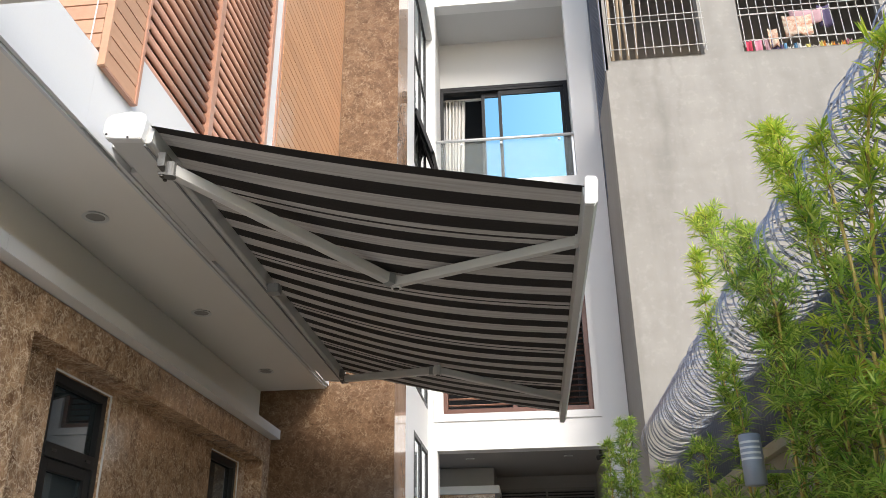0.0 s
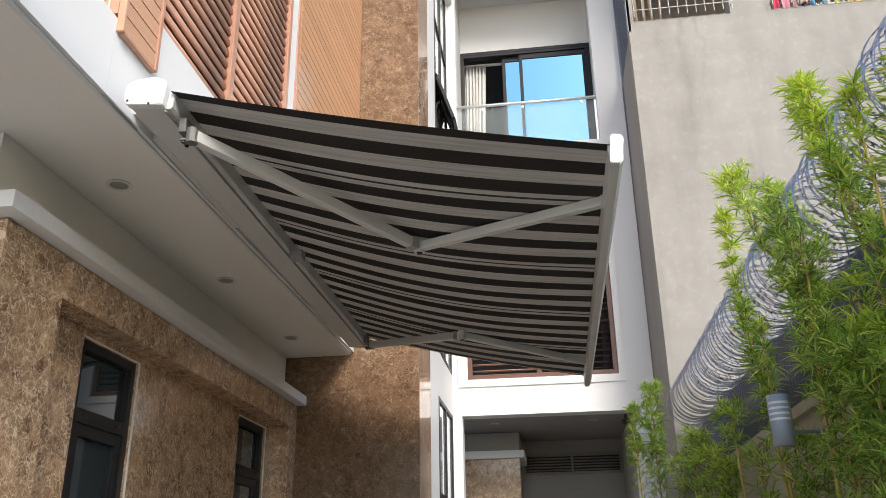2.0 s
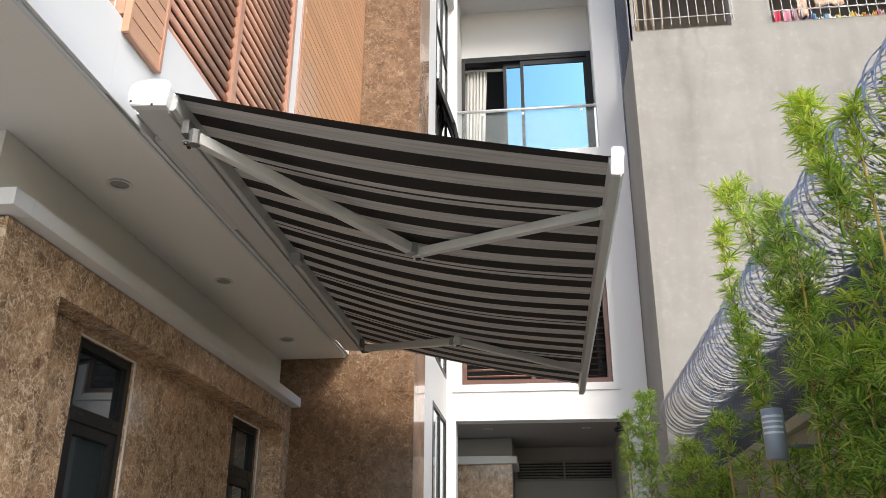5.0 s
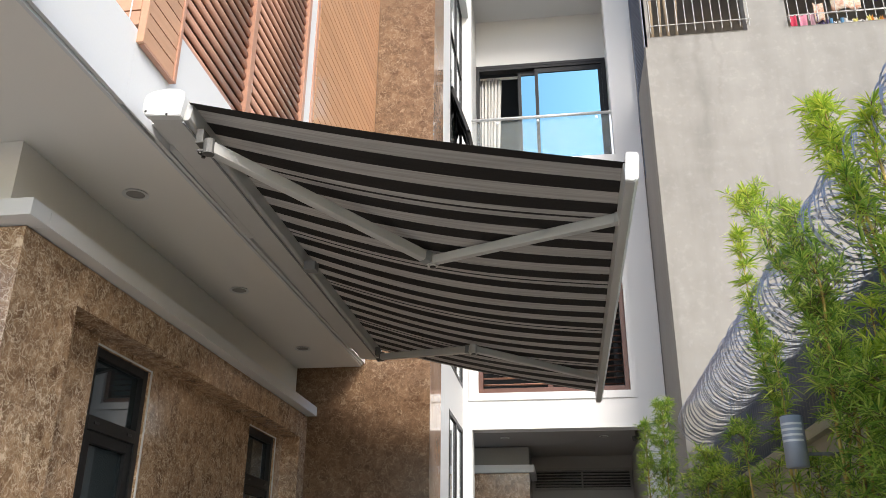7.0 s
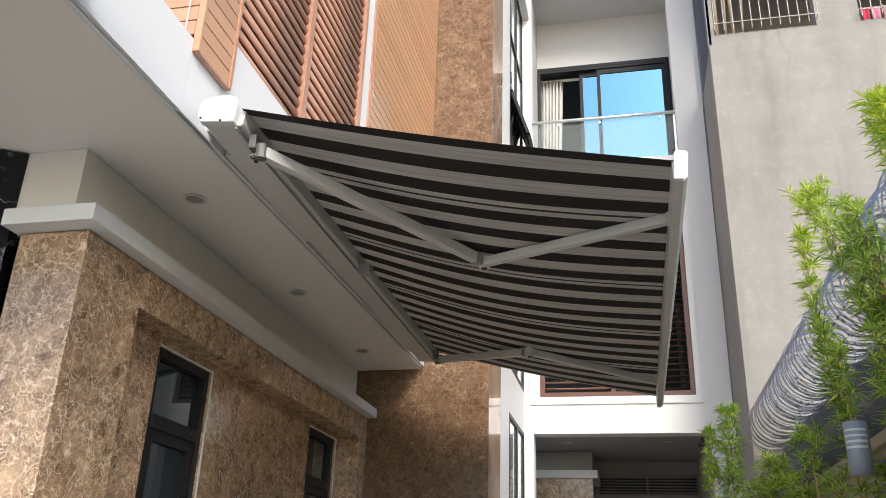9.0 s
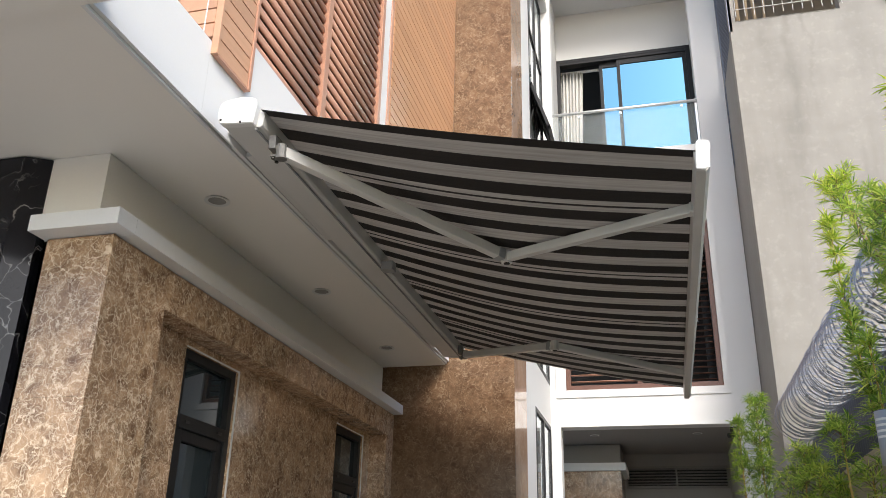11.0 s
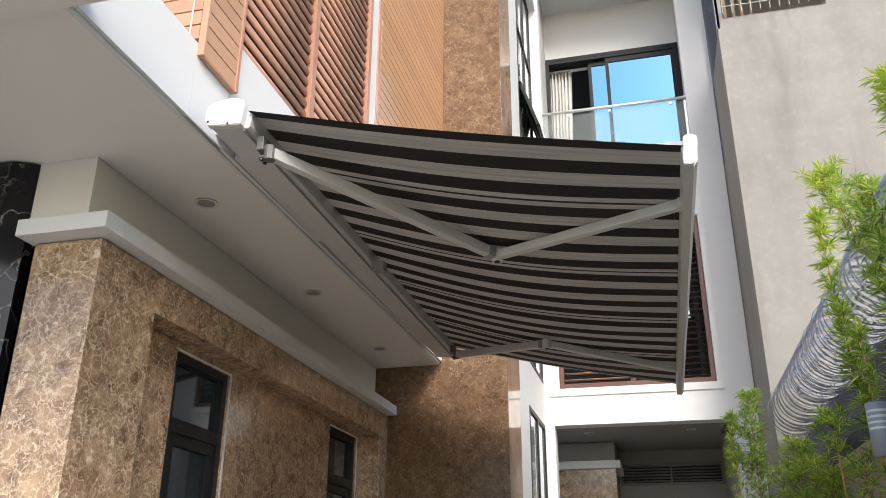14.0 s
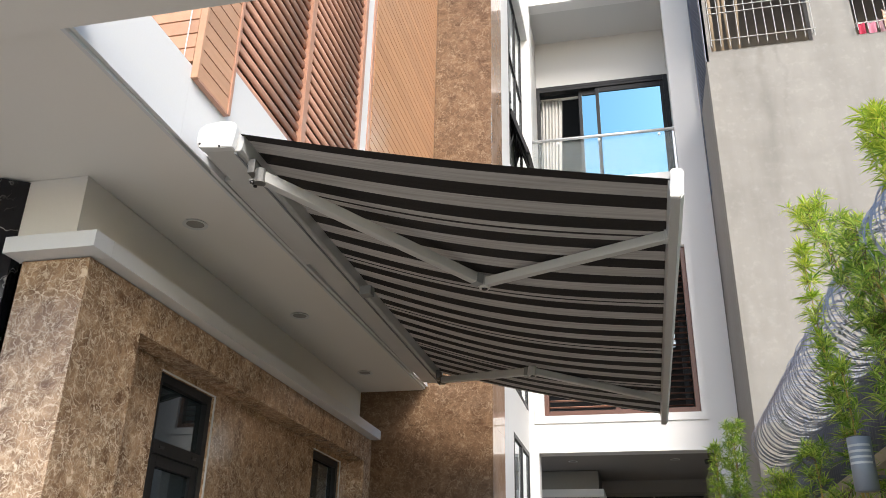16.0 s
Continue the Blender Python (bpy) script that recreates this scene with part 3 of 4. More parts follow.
# ---- windows ----
def side_window(name, x, y, z, label, silver=True):
    """Dark casement with a top light, set in the niche wall."""
    (y0, y1), (z0, z1) = y, z
    w = solid(name, box(x - 0.12, x - 0.10, y0, y1, z0, z1), M_GLASS_DARK, label, "window")
    f = 0.055
    bm = box(x - 0.09, x - 0.02, y0, y0 + f, z0, z1, 0.003)
    box(x - 0.09, x - 0.02, y1 - f, y1, z0, z1, 0.003, bm)
    box(x - 0.09, x - 0.02, y0 + f, y1 - f, z1 - f, z1, 0.003, bm)
    box(x - 0.09, x - 0.02, y0 + f, y1 - f, z0, z0 + f, 0.003, bm)
    part("window_frame", bm, M_FRAME_DARK, w, "charcoal aluminium frame")
    zt = z1 - 0.42
    part("transom", box(x - 0.085, x - 0.018, y0 + f, y1 - f, zt - 0.05, zt + 0.03, 0.003), M_FRAME_DARK, w)
    part("pane", box(x - 0.066, x - 0.058, y0 + f, y1 - f, zt + 0.03, z1 - f), M_GLASS_DARK, w, "dark reflective top light")
    s = 0.07
    bm = box(x - 0.075, x - 0.03, y0 + f, y0 + f + s, z0 + f, zt - 0.05, 0.003)
    box(x - 0.075, x - 0.03, y1 - f - s, y1 - f, z0 + f, zt - 0.05, 0.003, bm)
    box(x - 0.075, x - 0.03, y0 + f + s, y1 - f - s, zt - 0.05 - s, zt - 0.05, 0.003, bm)
    part("sash", bm, M_FRAME_DARK, w)
    part("pane", box(x - 0.06, x - 0.052, y0 + f + s, y1 - f - s, z0 + f, zt - 0.05 - s), M_GLASS_DARK, w)
    for yy in (y0 + 0.14, y1 - 0.14):
        part("catch", box(x - 0.018, x - 0.010, yy - 0.025, yy + 0.025, zt - 0.015, zt, 0.002), M_SCREW, w)
    bm = box(x - 0.004, x + 0.004, y1, y1 + 0.012, z0, z1 + 0.012)
    box(x - 0.004, x + 0.004, y0, y1, z1, z1 + 0.010, 0, bm)
    part("sealant_bead", bm, M_CAP, w, "white sealant line round the frame")
    return w


side_window("window_1", XW, W1[:2], W1[2:], "dark aluminium casement window in the marble niche")
side_window("window_2", XW, W2[:2], W2[2:], "narrow dark aluminium window in the marble niche")


def bay_window(name, z0, z1, rails, label, open_sash=False):
    y0, y1, x = 9.32, 10.62, XS
    w = solid(name, box(x - 0.14, x - 0.13, y0, y1, z0, z1), M_GLASS_PALE, label, "window")
    bm = bmesh.new()
    for a in (y0, (y0 + y1) / 2 - 0.02, y1 - 0.045):
        box(x - 0.035, x + 0.006, a, a + 0.045, z0, z1, 0.003, bm)
    for c in (z0, z1 - 0.05, *rails):
        box(x - 0.033, x + 0.004, y0, y1, c, c + 0.05, 0.003, bm)
    part("window_frame", bm, M_FRAME_DARK, w, "dark aluminium frame")
    zs = [z0, *rails, z1]
    for a, b in zip(zs, zs[1:]):
        for c, d in ((y0, (y0 + y1) / 2), ((y0 + y1) / 2, y1)):
            part("pane", box(x - 0.022, x - 0.014, c + 0.03, d - 0.03, a + 0.03, b - 0.01), M_GLASS_PALE, w)
    if open_sash:
        for c, d in ((y0 + 0.06, (y0 + y1) / 2 - 0.03), ((y0 + y1) / 2 + 0.03, y1 - 0.06)):
            bm = bmesh.new()
            for a, b, e, f in ((c, c + 0.04, 0, 0.75), (d - 0.04, d, 0, 0.75), (c, d, 0, 0.04), (c, d, 0.71, 0.75)):
                box(-0.02, 0.02, a, b, e, f, 0.003, bm)
            box(-0.004, 0.004, c + 0.04, d - 0.04, 0.04, 0.71, 0, bm)
            bm.transform(Matrix.Translation((x + 0.01, 0, z0 + 0.85)) @ Matrix.Rotation(radians(-18), 4, 'Y') @ Matrix.Translation((0, 0, -0.75)))
            part("sash", bm, M_FRAME_DARK, w, "top-hung sash pushed open")


bay_window("window_3", 0.6, 3.60, (2.5,), "tall dark-framed window of the white bay")
bay_window("window_4", 4.13, 6.75, (5.4,), "dark-framed window of the white bay")
bay_window("window_5", 7.05, 10.0, (7.9, 8.8), "tall dark-framed window with open sashes", True)


# ---- timber cladding and louvres of the upper storey ----
def planks(parent, axis, u0, u1, z0, z1, face, pitch, mat, depth=0.02):
    out = []
    n = int((z1 - z0) / pitch)
    for i in range(n):
        a, b = z0 + i * pitch + 0.004, z0 + (i + 1) * pitch - 0.004
        out.append((face - depth, face, u0, u1, a, b) if axis == 'x' else (u0, u1, face, face + depth, a, b))
    pieces("plank", parent, mat, out, 0.002)


XB = -1.872
wood_box = thing("timber_bay", (-2.2, 3.2, 4.05), "orange timber-clad bay on the white fascia", "bay")
part("core", box(-3.6, XB - 0.02, 3.07, 3.385, 4.13, 7.2), M_FRAME_BROWN, wood_box)
part("corner_post", box(XB - 0.03, XB + 0.008, 3.050, 3.07, 4.07, 7.2, 0.003), M_WOOD, wood_box)
part("edge_board", box(XB - 0.03, XB + 0.008, 3.385, 3.41, 4.07, 7.2, 0.003), M_SLAT, wood_box)
part("sill_board", box(XF + 0.003, XB + 0.004, 3.07, 3.385, 4.065, 4.078, 0.002), M_SLAT, wood_box)
planks(wood_box, 'x', 3.0715, 3.3835, 4.08, 7.2, XB, 0.088, M_WOOD)
planks(wood_box, 'y', -3.6, XB - 0.032, 4.08 + 0.088, 7.2, 3.05, 0.088, M_WOOD)
part("cable", tube((-1.93, 3.01, 4.14), (-1.915, 3.01, 6.5), 0.0035, seg=6), M_CAP, wood_box, "thin white cable")


def slat_mesh(length, axis, w, t, tilt):
    """One rounded slat along an axis, tilted about it."""
    pts = [(w / 2 * math.cos(a), t / 2 * math.sin(a)) for a in [math.pi * 2 * k / 10 for k in range(10)]]
    c, s = math.cos(tilt), math.sin(tilt)
    pts = [(p * c - q * s, p * s + q * c) for p, q in pts]
    return profile(pts, axis, -length / 2, length / 2)


def copies(name, parent, mat, bm, places, smooth=True):
    me = bpy.data.meshes.new(name)
    bmesh.ops.recalc_face_normals(bm, faces=bm.faces)
    bm.to_mesh(me)
    bm.free()
    me.materials.append(mat)
    if smooth:
        me.polygons.foreach_set("use_smooth", [True] * len(me.polygons))
    for p in places:
        ob = new(name, me)
        ob.parent = parent
        ob.location = Vector(p) - ORIGIN[parent]
        ORIGIN[ob] = ORIGIN[parent]


XL, ZL0, ZL1 = -1.925, 4.385, 7.3
screen = thing("louvre_screen", (XL, 4.5, ZL0), "red-brown timber louvre screen above the fascia", "louvre screen")
# near-black sheet in place of the shade behind the slats
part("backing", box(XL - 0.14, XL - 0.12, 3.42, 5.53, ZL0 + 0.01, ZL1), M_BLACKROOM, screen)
for y0, y1 in ((3.415, 3.45), (4.395, 4.465), (5.47, 5.53)):
    part("post", box(XL - 0.06, XL + 0.022, y0, y1, ZL0, ZL1, 0.004), M_SLAT, screen)
part("bottom_rail", box(XL - 0.06, XL + 0.02, 3.45, 5.47, ZL0, ZL0 + 0.035, 0.004), M_SLAT, screen)
zz = [ZL0 + 0.075 + 0.083 * i for i in range(34)]
copies("slat", screen, M_SLAT, slat_mesh(0.944, 'y', 0.079, 0.038, radians(-72)), [(XL - 0.02, 3.9225, z) for z in zz])
copies("slat", screen, M_SLAT, slat_mesh(1.005, 'y', 0.079, 0.038, radians(-72)), [(XL - 0.02, 4.9675, z) for z in zz])
strip = thing("white_mullion", (XL, 5.6, ZL0), "white vertical mullion between louvres and planks", "mullion")
part("panel", box(XL - 0.06, XL + 0.01, 5.532, 5.70, ZL0, 9.5, 0.003), M_WHITE, strip)
part("edge_board", box(XL - 0.06, XL + 0.02, 5.702, 5.76, ZL0, 9.5, 0.003), M_SLAT, strip)
cladding = thing("plank_cladding", (XF, 6.8, ZL0), "honey-coloured horizontal plank cladding", "cladding")
part("core", box(XF - 0.10, XF - 0.022, 5.762, YB - 0.002, ZL0, 9.5), M_FRAME_BROWN, cladding)
planks(cladding, 'x', 5.763, YB - 0.003, ZL0 + 0.002, 9.4, XF, 0.088, M_PLANK)
solid("wall_upper_storey", box(-3.6, XL - 0.15, 3.40, YB - 0.002, 4.13, 9.4), M_CREAM, "upper storey wall behind the screens", "wall")

# ---- downlights ----
for y in (3.977, 5.605, 7.219):
    d = thing("downlight", (-2.318, y, ZS), "round recessed downlight with a white rim", "downlight", "downlights in the soffit")
    bm = bmesh.new()
    bmesh.ops.create_cone(bm, cap_ends=False, segments=32, radius1=0.074, radius2=0.066, depth=0.008)
    bmesh.ops.translate(bm, vec=(-2.318, y, ZS - 0.005), verts=bm.verts)
    r = bmesh.new()
    bmesh.ops.create_cone(r, cap_ends=False, segments=32, radius1=0.074, radius2=0.052, depth=0.002)
    bmesh.ops.translate(r, vec=(-2.318, y, ZS - 0.009), verts=r.verts)
    part("rim", merge(bm, r), M_CAP, d, "white rim")
    part("lens", tube((-2.318, y, ZS - 0.006), (-2.318, y, ZS - 0.001), 0.053, seg=28), M_LENS, d, "unlit frosted lens")

# ---- the awning ----
AY0, AY1 = 3.08, 7.35
awning = thing("folding_arm_awning", (-1.72, 5.2, 3.66), "half-extended folding-arm awning with black and grey striped cloth", "awning")
cas = [(-1.80, 3.675), (-1.645, 3.662), (-1.63, 3.675), (-1.622, 3.74), (-1.635, 3.78), (-1.69, 3.797), (-1.79, 3.793), (-1.812, 3.765), (-1.82, 3.70)]
part("cassette", profile(cas, 'y', AY0 + 0.03, AY1 - 0.02), M_ALU, awning, "grey powder-coated cassette")
part("cassette_lip", profile([(-1.644, 3.659), (-1.616, 3.656), (-1.606, 3.666), (-1.598, 3.742), (-1.612, 3.752), (-1.642, 3.752)], 'y', AY0 + 0.031, AY1 - 0.021, 0.002), M_ALU, awning)
part("drip_rib", box(-1.64, -1.632, AY0 + 0.03, AY1 - 0.03, 3.643, 3.652), M_ALU_DARK, awning)
cap = [(-1.806, 3.672), (-1.72, 3.662), (-1.636, 3.658), (-1.630, 3.70), (-1.624, 3.76), (-1.630, 3.786), (-1.66, 3.802), (-1.71, 3.808), (-1.785, 3.798), (-1.814, 3.78), (-1.822, 3.75), (-1.822, 3.70)]
for a, b in ((AY0 - 0.012, AY0 + 0.03), (AY1 - 0.02, AY1 + 0.015)):
    c = part("end_cap", profile(cap, 'y', a, b, 0.004), M_CAP, awning, "white rounded plastic end cap", False)
    if a < 4:
        for x, z in ((-1.803, 3.692), (-1.70, 3.669)):
            part("screw", tube((x, a - 0.002, z), (x, a + 0.004, z), 0.006, seg=8), M_SCREW, c)
# long plate added to keep sun out of the gap; short rail below it
rail = box(-1.898, -1.805, AY0 + 0.22, AY1, 3.768, 3.792, 0.002)
box(-1.893, -1.855, AY0 + 0.42, AY0 + 1.57, 3.735, 3.7675, 0.003, rail)
part("mounting_rail", rail, M_ALU, awning)

# cloth: stripes across, sagging a little between cassette and front bar
BX, BZ = 0.325, 3.295
w = 0.1135
edges, cols = [3.09, 3.148], [1]
k, y = 0, 3.148
while y < 7.30:
    if k % 2 == 0 and k % 8 == 4:
        for q in (0.4, 0.58, 1.0):
            edges.append(min(y + w * q, 7.31))
        cols += [0, 1, 0]
    else:
        edges.append(min(y + w, 7.31))
        cols.append(k % 2)
    y += w
    k += 1
NU = 28


def cloth_z(u, y):
    v = min(1, max(0, (y - 3.09) / 4.22))
    return 3.738 + (BZ - 3.738) * u - 0.085 * math.sin(math.pi * u) * (0.25 + 0.75 * math.sin(math.pi * v) ** 0.6) - 0.004 * math.sin(9 * y) * u * (1 - u) * 4


bm = bmesh.new()
grid = []
for y in edges:
    grid.append([bm.verts.new((-1.612 + (BX + 1.612) * i / NU, y, cloth_z(i / NU, y))) for i in range(NU + 1)])
for j in range(len(edges) - 1):
    for i in range(NU):
        fc = bm.faces.new((grid[j][i], grid[j][i + 1], grid[j + 1][i + 1], grid[j + 1][i]))
        fc.material_index = cols[j]
        fc.smooth = True
part("cloth", bm, [M_STRIPE, M_STRIPE_B], awning, "black and grey striped awning cloth")
awning.children[-1].modifiers.new("thick", 'SOLIDIFY').thickness = 0.002

bar = [(BX - 0.012, 3.213), (BX + 0.026, 3.206), (BX + 0.042, 3.228), (BX + 0.046, 3.29), (BX + 0.03, 3.323), (BX - 0.002, 3.326), (BX - 0.016, 3.298)]
fb = part("front_bar", profile(bar, 'y', 3.10, 7.32), M_ALU, awning, "grey aluminium front bar")
for a, b in ((3.075, 3.10), (7.32, 7.335)):
    part("end_cap", profile([(BX - 0.014, 3.208), (BX + 0.020, 3.203), (BX + 0.030, 3.215), (BX + 0.050, 3.31), (BX + 0.042, 3.332), (BX + 0.004, 3.338), (BX - 0.006, 3.325)], 'y', a, b, 0.003), M_CAP, fb, "white plastic end cap")


def arm(shoulder, elbow, end):
    s, e, h = Vector(shoulder), Vector(elbow), Vector(end)
    a = part("arm", beam(s, e, 0.05, 0.058, 0.012), M_ALU, awning, "grey folding arm")
    part("forearm", beam(e, h, 0.045, 0.05, 0.011), M_ALU, a)
    part("elbow_joint", tube(e - Vector((0, 0, 0.036)), e + Vector((0, 0, 0.036)), 0.030, seg=16), M_ALU, a, "cast elbow joint")
    part("hinge_fork", beam(e + (s - e).normalized() * 0.075, e + (s - e).normalized() * 0.030, 0.058, 0.064, 0.006), M_ALU_DARK, a, "cast fork of the elbow")
    part("elbow_pin", tube(e - Vector((0, 0, 0.042)), e - Vector((0, 0, 0.036)), 0.017, seg=12), M_SCREW, a)
    bm = box(s.x - 0.058, s.x - 0.022, s.y - 0.03, s.y + 0.045, s.z + 0.012, s.z + 0.085, 0.005)
    for dz in (-0.026, 0.018):
        box(s.x - 0.05, s.x + 0.012, s.y - 0.02, s.y + 0.03, s.z + dz, s.z + dz + 0.010, 0.003, bm)
    tube(s - Vector((0, 0, 0.036)), s + Vector((0, 0, 0.036)), 0.028, seg=14, bm=bm)
    part("shoulder_bracket", bm, M_CAST, a, "cast aluminium shoulder bracket")
    bm = tube(s + Vector((-0.035, -0.012, -0.037)), s + Vector((-0.035, -0.012, -0.031)), 0.010, seg=8)
    tube(s + Vector((-0.035, 0.026, -0.037)), s + Vector((-0.035, 0.026, -0.031)), 0.010, seg=8, bm=bm)
    part("bolt", bm, M_SCREW, a)
    part("bar_fitting", box(h.x - 0.012, h.x + 0.004, h.y - 0.03, h.y + 0.03, h.z - 0.024, h.z + 0.024, 0.004), M_ALU, a)


arm((-1.545, 3.215, 3.567), (-0.660, 4.30, 3.388), (0.31, 3.60, 3.272))
arm((-1.545, 7.10, 3.612), (-0.622, 6.10, 3.375), (0.315, 6.69, 3.272))
part("support_bracket", box(-1.60, -1.52, 4.88, 4.96, 3.60, 3.66, 0.008), M_ALU_DARK, awning)

# ---- louvred window of the rear block ----
lw = thing("louvred_window", (-0.1, YW + 0.08, LW[2]), "brown-framed window with horizontal louvre blades", "window")
x0, x1, z0, z1 = LW
bm = box(x0, x0 + 0.06, YW + 0.03, YW + 0.13, z0, z1, 0.004)
box(x1 - 0.06, x1, YW + 0.03, YW + 0.13, z0, z1, 0.004, bm)
box(x0 + 0.06, x1 - 0.06, YW + 0.03, YW + 0.13, z0, z0 + 0.065, 0.004, bm)
box(x0 + 0.06, x1 - 0.06, YW + 0.03, YW + 0.13, z1 - 0.06, z1, 0.004, bm)
part("window_frame", bm, M_FRAME_BROWN, lw, "red-brown window frame")
part("mullion", box(-0.14, -0.08, YW + 0.032, YW + 0.128, z0 + 0.065, z1 - 0.06, 0.004), M_FRAME_BROWN, lw)
zz = [z0 + 0.12 + 0.086 * i for i in range(25)]
copies("blade", lw, M_SLAT, slat_mesh(0.87, 'x', 0.052, 0.014, radians(-12)), [(-0.576, YW + 0.085, z) for z in zz])
zz = [z0 + 0.10 + 0.079 * i for i in range(27)]
copies("blade", lw, M_FRAME_BROWN, slat_mesh(0.90, 'x', 0.05, 0.010, radians(-8)), [(0.372, YW + 0.085, z) for z in zz])
win = thing("inner_window", (0.4, 11.6, 3.9), "white framed inner window seen through the louvres", "window")
bm = bmesh.new()
for a, b in ((0.05, 0.12), (0.42, 0.46), (0.78, 0.84)):
    box(a, b, 11.6, 11.66, 3.9, 6.4, 0.003, bm)
box(0.05, 0.84, 11.6, 11.66, 5.6, 5.68, 0, bm)
part("window_frame", bm, M_FRAME_DARK, win)
part("pane", box(0.30, 0.71, 11.59, 11.60, 5.18, 5.86), M_GLASS_PALE, win, "pane reflecting daylight")

# ---- balcony ----
door = thing("sliding_door", (-0.07, 11.75, 7.45), "charcoal sliding balcony door with blue reflective glass, partly open", "door")
x0, x1, z0, z1 = DOOR
bm = box(x0, x0 + 0.05, 11.70, 11.82, z0, z1, 0.003)
box(x1 - 0.07, x1, 11.70, 11.82, z0, z1, 0.003, bm)
box(x0 + 0.05, x1 - 0.07, 11.70, 11.82, z1 - 0.10, z1, 0.003, bm)
box(x0 + 0.05, x1 - 0.07, 11.695, 11.705, z1 - 0.055, z1 - 0.045, 0, bm)
part("door_frame", bm, M_FRAME_DARK, door, "charcoal aluminium frame")


def leaf(a, b, y, glassy):
    bm = bmesh.new()
    for c, d, e, f in ((a, a + 0.055, z0, z1 - 0.10), (b - 0.055, b, z0, z1 - 0.10), (a + 0.055, b - 0.055, z1 - 0.19, z1 - 0.10), (a + 0.055, b - 0.055, z0, z0 + 0.08)):
        box(c, d, y, y + 0.04, e, f, 0.003, bm)
    lf = part("door_leaf", bm, M_FRAME_DARK, door)
    part("pane", box(a + 0.055, b - 0.055, y + 0.015, y + 0.022, z0 + 0.08, z1 - 0.19), glassy, lf, "blue reflective glass")


leaf(-0.165, x1 - 0.07, 11.72, M_GLASS_BLUE)
leaf(-0.445, 0.48, 11.77, M_GLASS_BLUE)
cur = thing("curtain", (-0.93, 11.95, 7.45), "white gathered curtain behind the open door", "curtain")
bm = bmesh.new()
prev = None
for i in range(61):
    s = i / 60
    x = -1.10 + 0.36 * s
    yy = 11.93 + 0.035 * math.sin(s * 41) + 0.012 * math.sin(s * 97)
    pair = (bm.verts.new((x + 0.02, yy, 9.66)), bm.verts.new((x - 0.06 * s, yy, 7.47)))
    if prev:
        bm.faces.new((prev[0], pair[0], pair[1], prev[1]))
    prev = pair
part("cloth", bm, M_CURTAIN, cur, "white curtain cloth", True)
cur.children[0].modifiers.new("thick", 'SOLIDIFY').thickness = 0.004
part("rail", box(-1.12, 0.9, 11.91, 11.95, 9.66, 9.69), M_CAP, cur)
bal = thing("balustrade", (-0.08, YW + 0.05, 7.46), "frameless glass balustrade with a steel handrail", "balustrade")
g = part("glass_panel", box(-1.10, -0.10, YW + 0.04, YW + 0.052, 7.47, 8.20), M_GLASS_CLEAR, bal, "clear glass panel")
g2 = part("glass_panel", box(-0.085, 0.93, YW + 0.04, YW + 0.052, 7.47, 8.20), M_GLASS_CLEAR, bal, "clear glass panel")
for o in (g, g2):
    o.visible_shadow = False
part("handrail", tube((-1.105, YW + 0.01, 8.155), (0.935, YW + 0.01, 8.155), 0.022, seg=14), M_STEEL, bal, "round steel handrail", True)
for x in (-0.72, -0.13, 0.72):
    part("stud", tube((x, YW + 0.03, 8.09), (x, YW - 0.0, 8.09), 0.018, seg=12), M_STEEL, bal)
part("edge_channel", box(0.90, 0.93, YW + 0.03, YW + 0.06, 7.46, 8.2, 0.002), M_STEEL, bal)

# ---- carport ----
vent = thing("wall_vent", (0.27, 12.98, 3.1), "grey louvred vent grille in the carport wall", "vent")
bm = bmesh.new()
for a, b, c, d in ((-0.44, 0.99, 3.39, 3.42), (-0.44, 0.99, 3.11, 3.14), (-0.44, -0.42, 3.14, 3.39), (0.97, 0.99, 3.14, 3.39), (0.26, 0.285, 3.14, 3.39)):
    box(a, b, 12.95, 12.998, c, d, 0, bm)
part("frame", bm, M_CONC_DARK, vent)
part("backing", box(-0.42, 0.97, 12.99, 12.998, 3.14, 3.39), M_BLACKROOM, vent)
copies("blade", vent, M_CONC_DARK, slat_mesh(0.68, 'x', 0.035, 0.01, radians(-30)), [(x, 12.965, 3.165 + 0.042 * i) for i in range(6) for x in (-0.08, 0.628)])
scam = thing("security_camera", (0.945, 10.95, 3.6), "small black ceiling security camera", "camera")
part("mount", tube((0.945, 10.95, 3.605), (0.945, 10.95, 3.55), 0.02, seg=10), M_SCREW, scam)
part("housing", tube((0.90, 10.93, 3.50), (0.985, 10.97, 3.53), 0.032, seg=14), M_SCREW, scam)
for x in (-0.75, 0.55):
    d = thing("downlight", (x, 11.3, 3.605), "small recessed carport downlight", "downlight", "downlights in the carport")
    part("rim", tube((x, 11.3, 3.596), (x, 11.3, 3.604), 0.06, seg=20), M_CAP, d)
    part("lens", tube((x, 11.3, 3.592), (x, 11.3, 3.596), 0.045, seg=20), M_LENS, d)
pw = solid("window_6", box(-1.16, -0.69, 12.03, 12.045, 1.2, 2.69), M_GLASS_DARK, "dark window in the carport pier", "window")
bm = box(-1.16, -1.10, 12.0, 12.03, 1.2, 2.69, 0.003)
box(-0.75, -0.69, 12.0, 12.03, 1.2, 2.69, 0.003, bm)
box(-1.10, -0.75, 12.0, 12.03, 2.63, 2.69, 0.003, bm)
part("window_frame", bm, M_FRAME_DARK, pw)


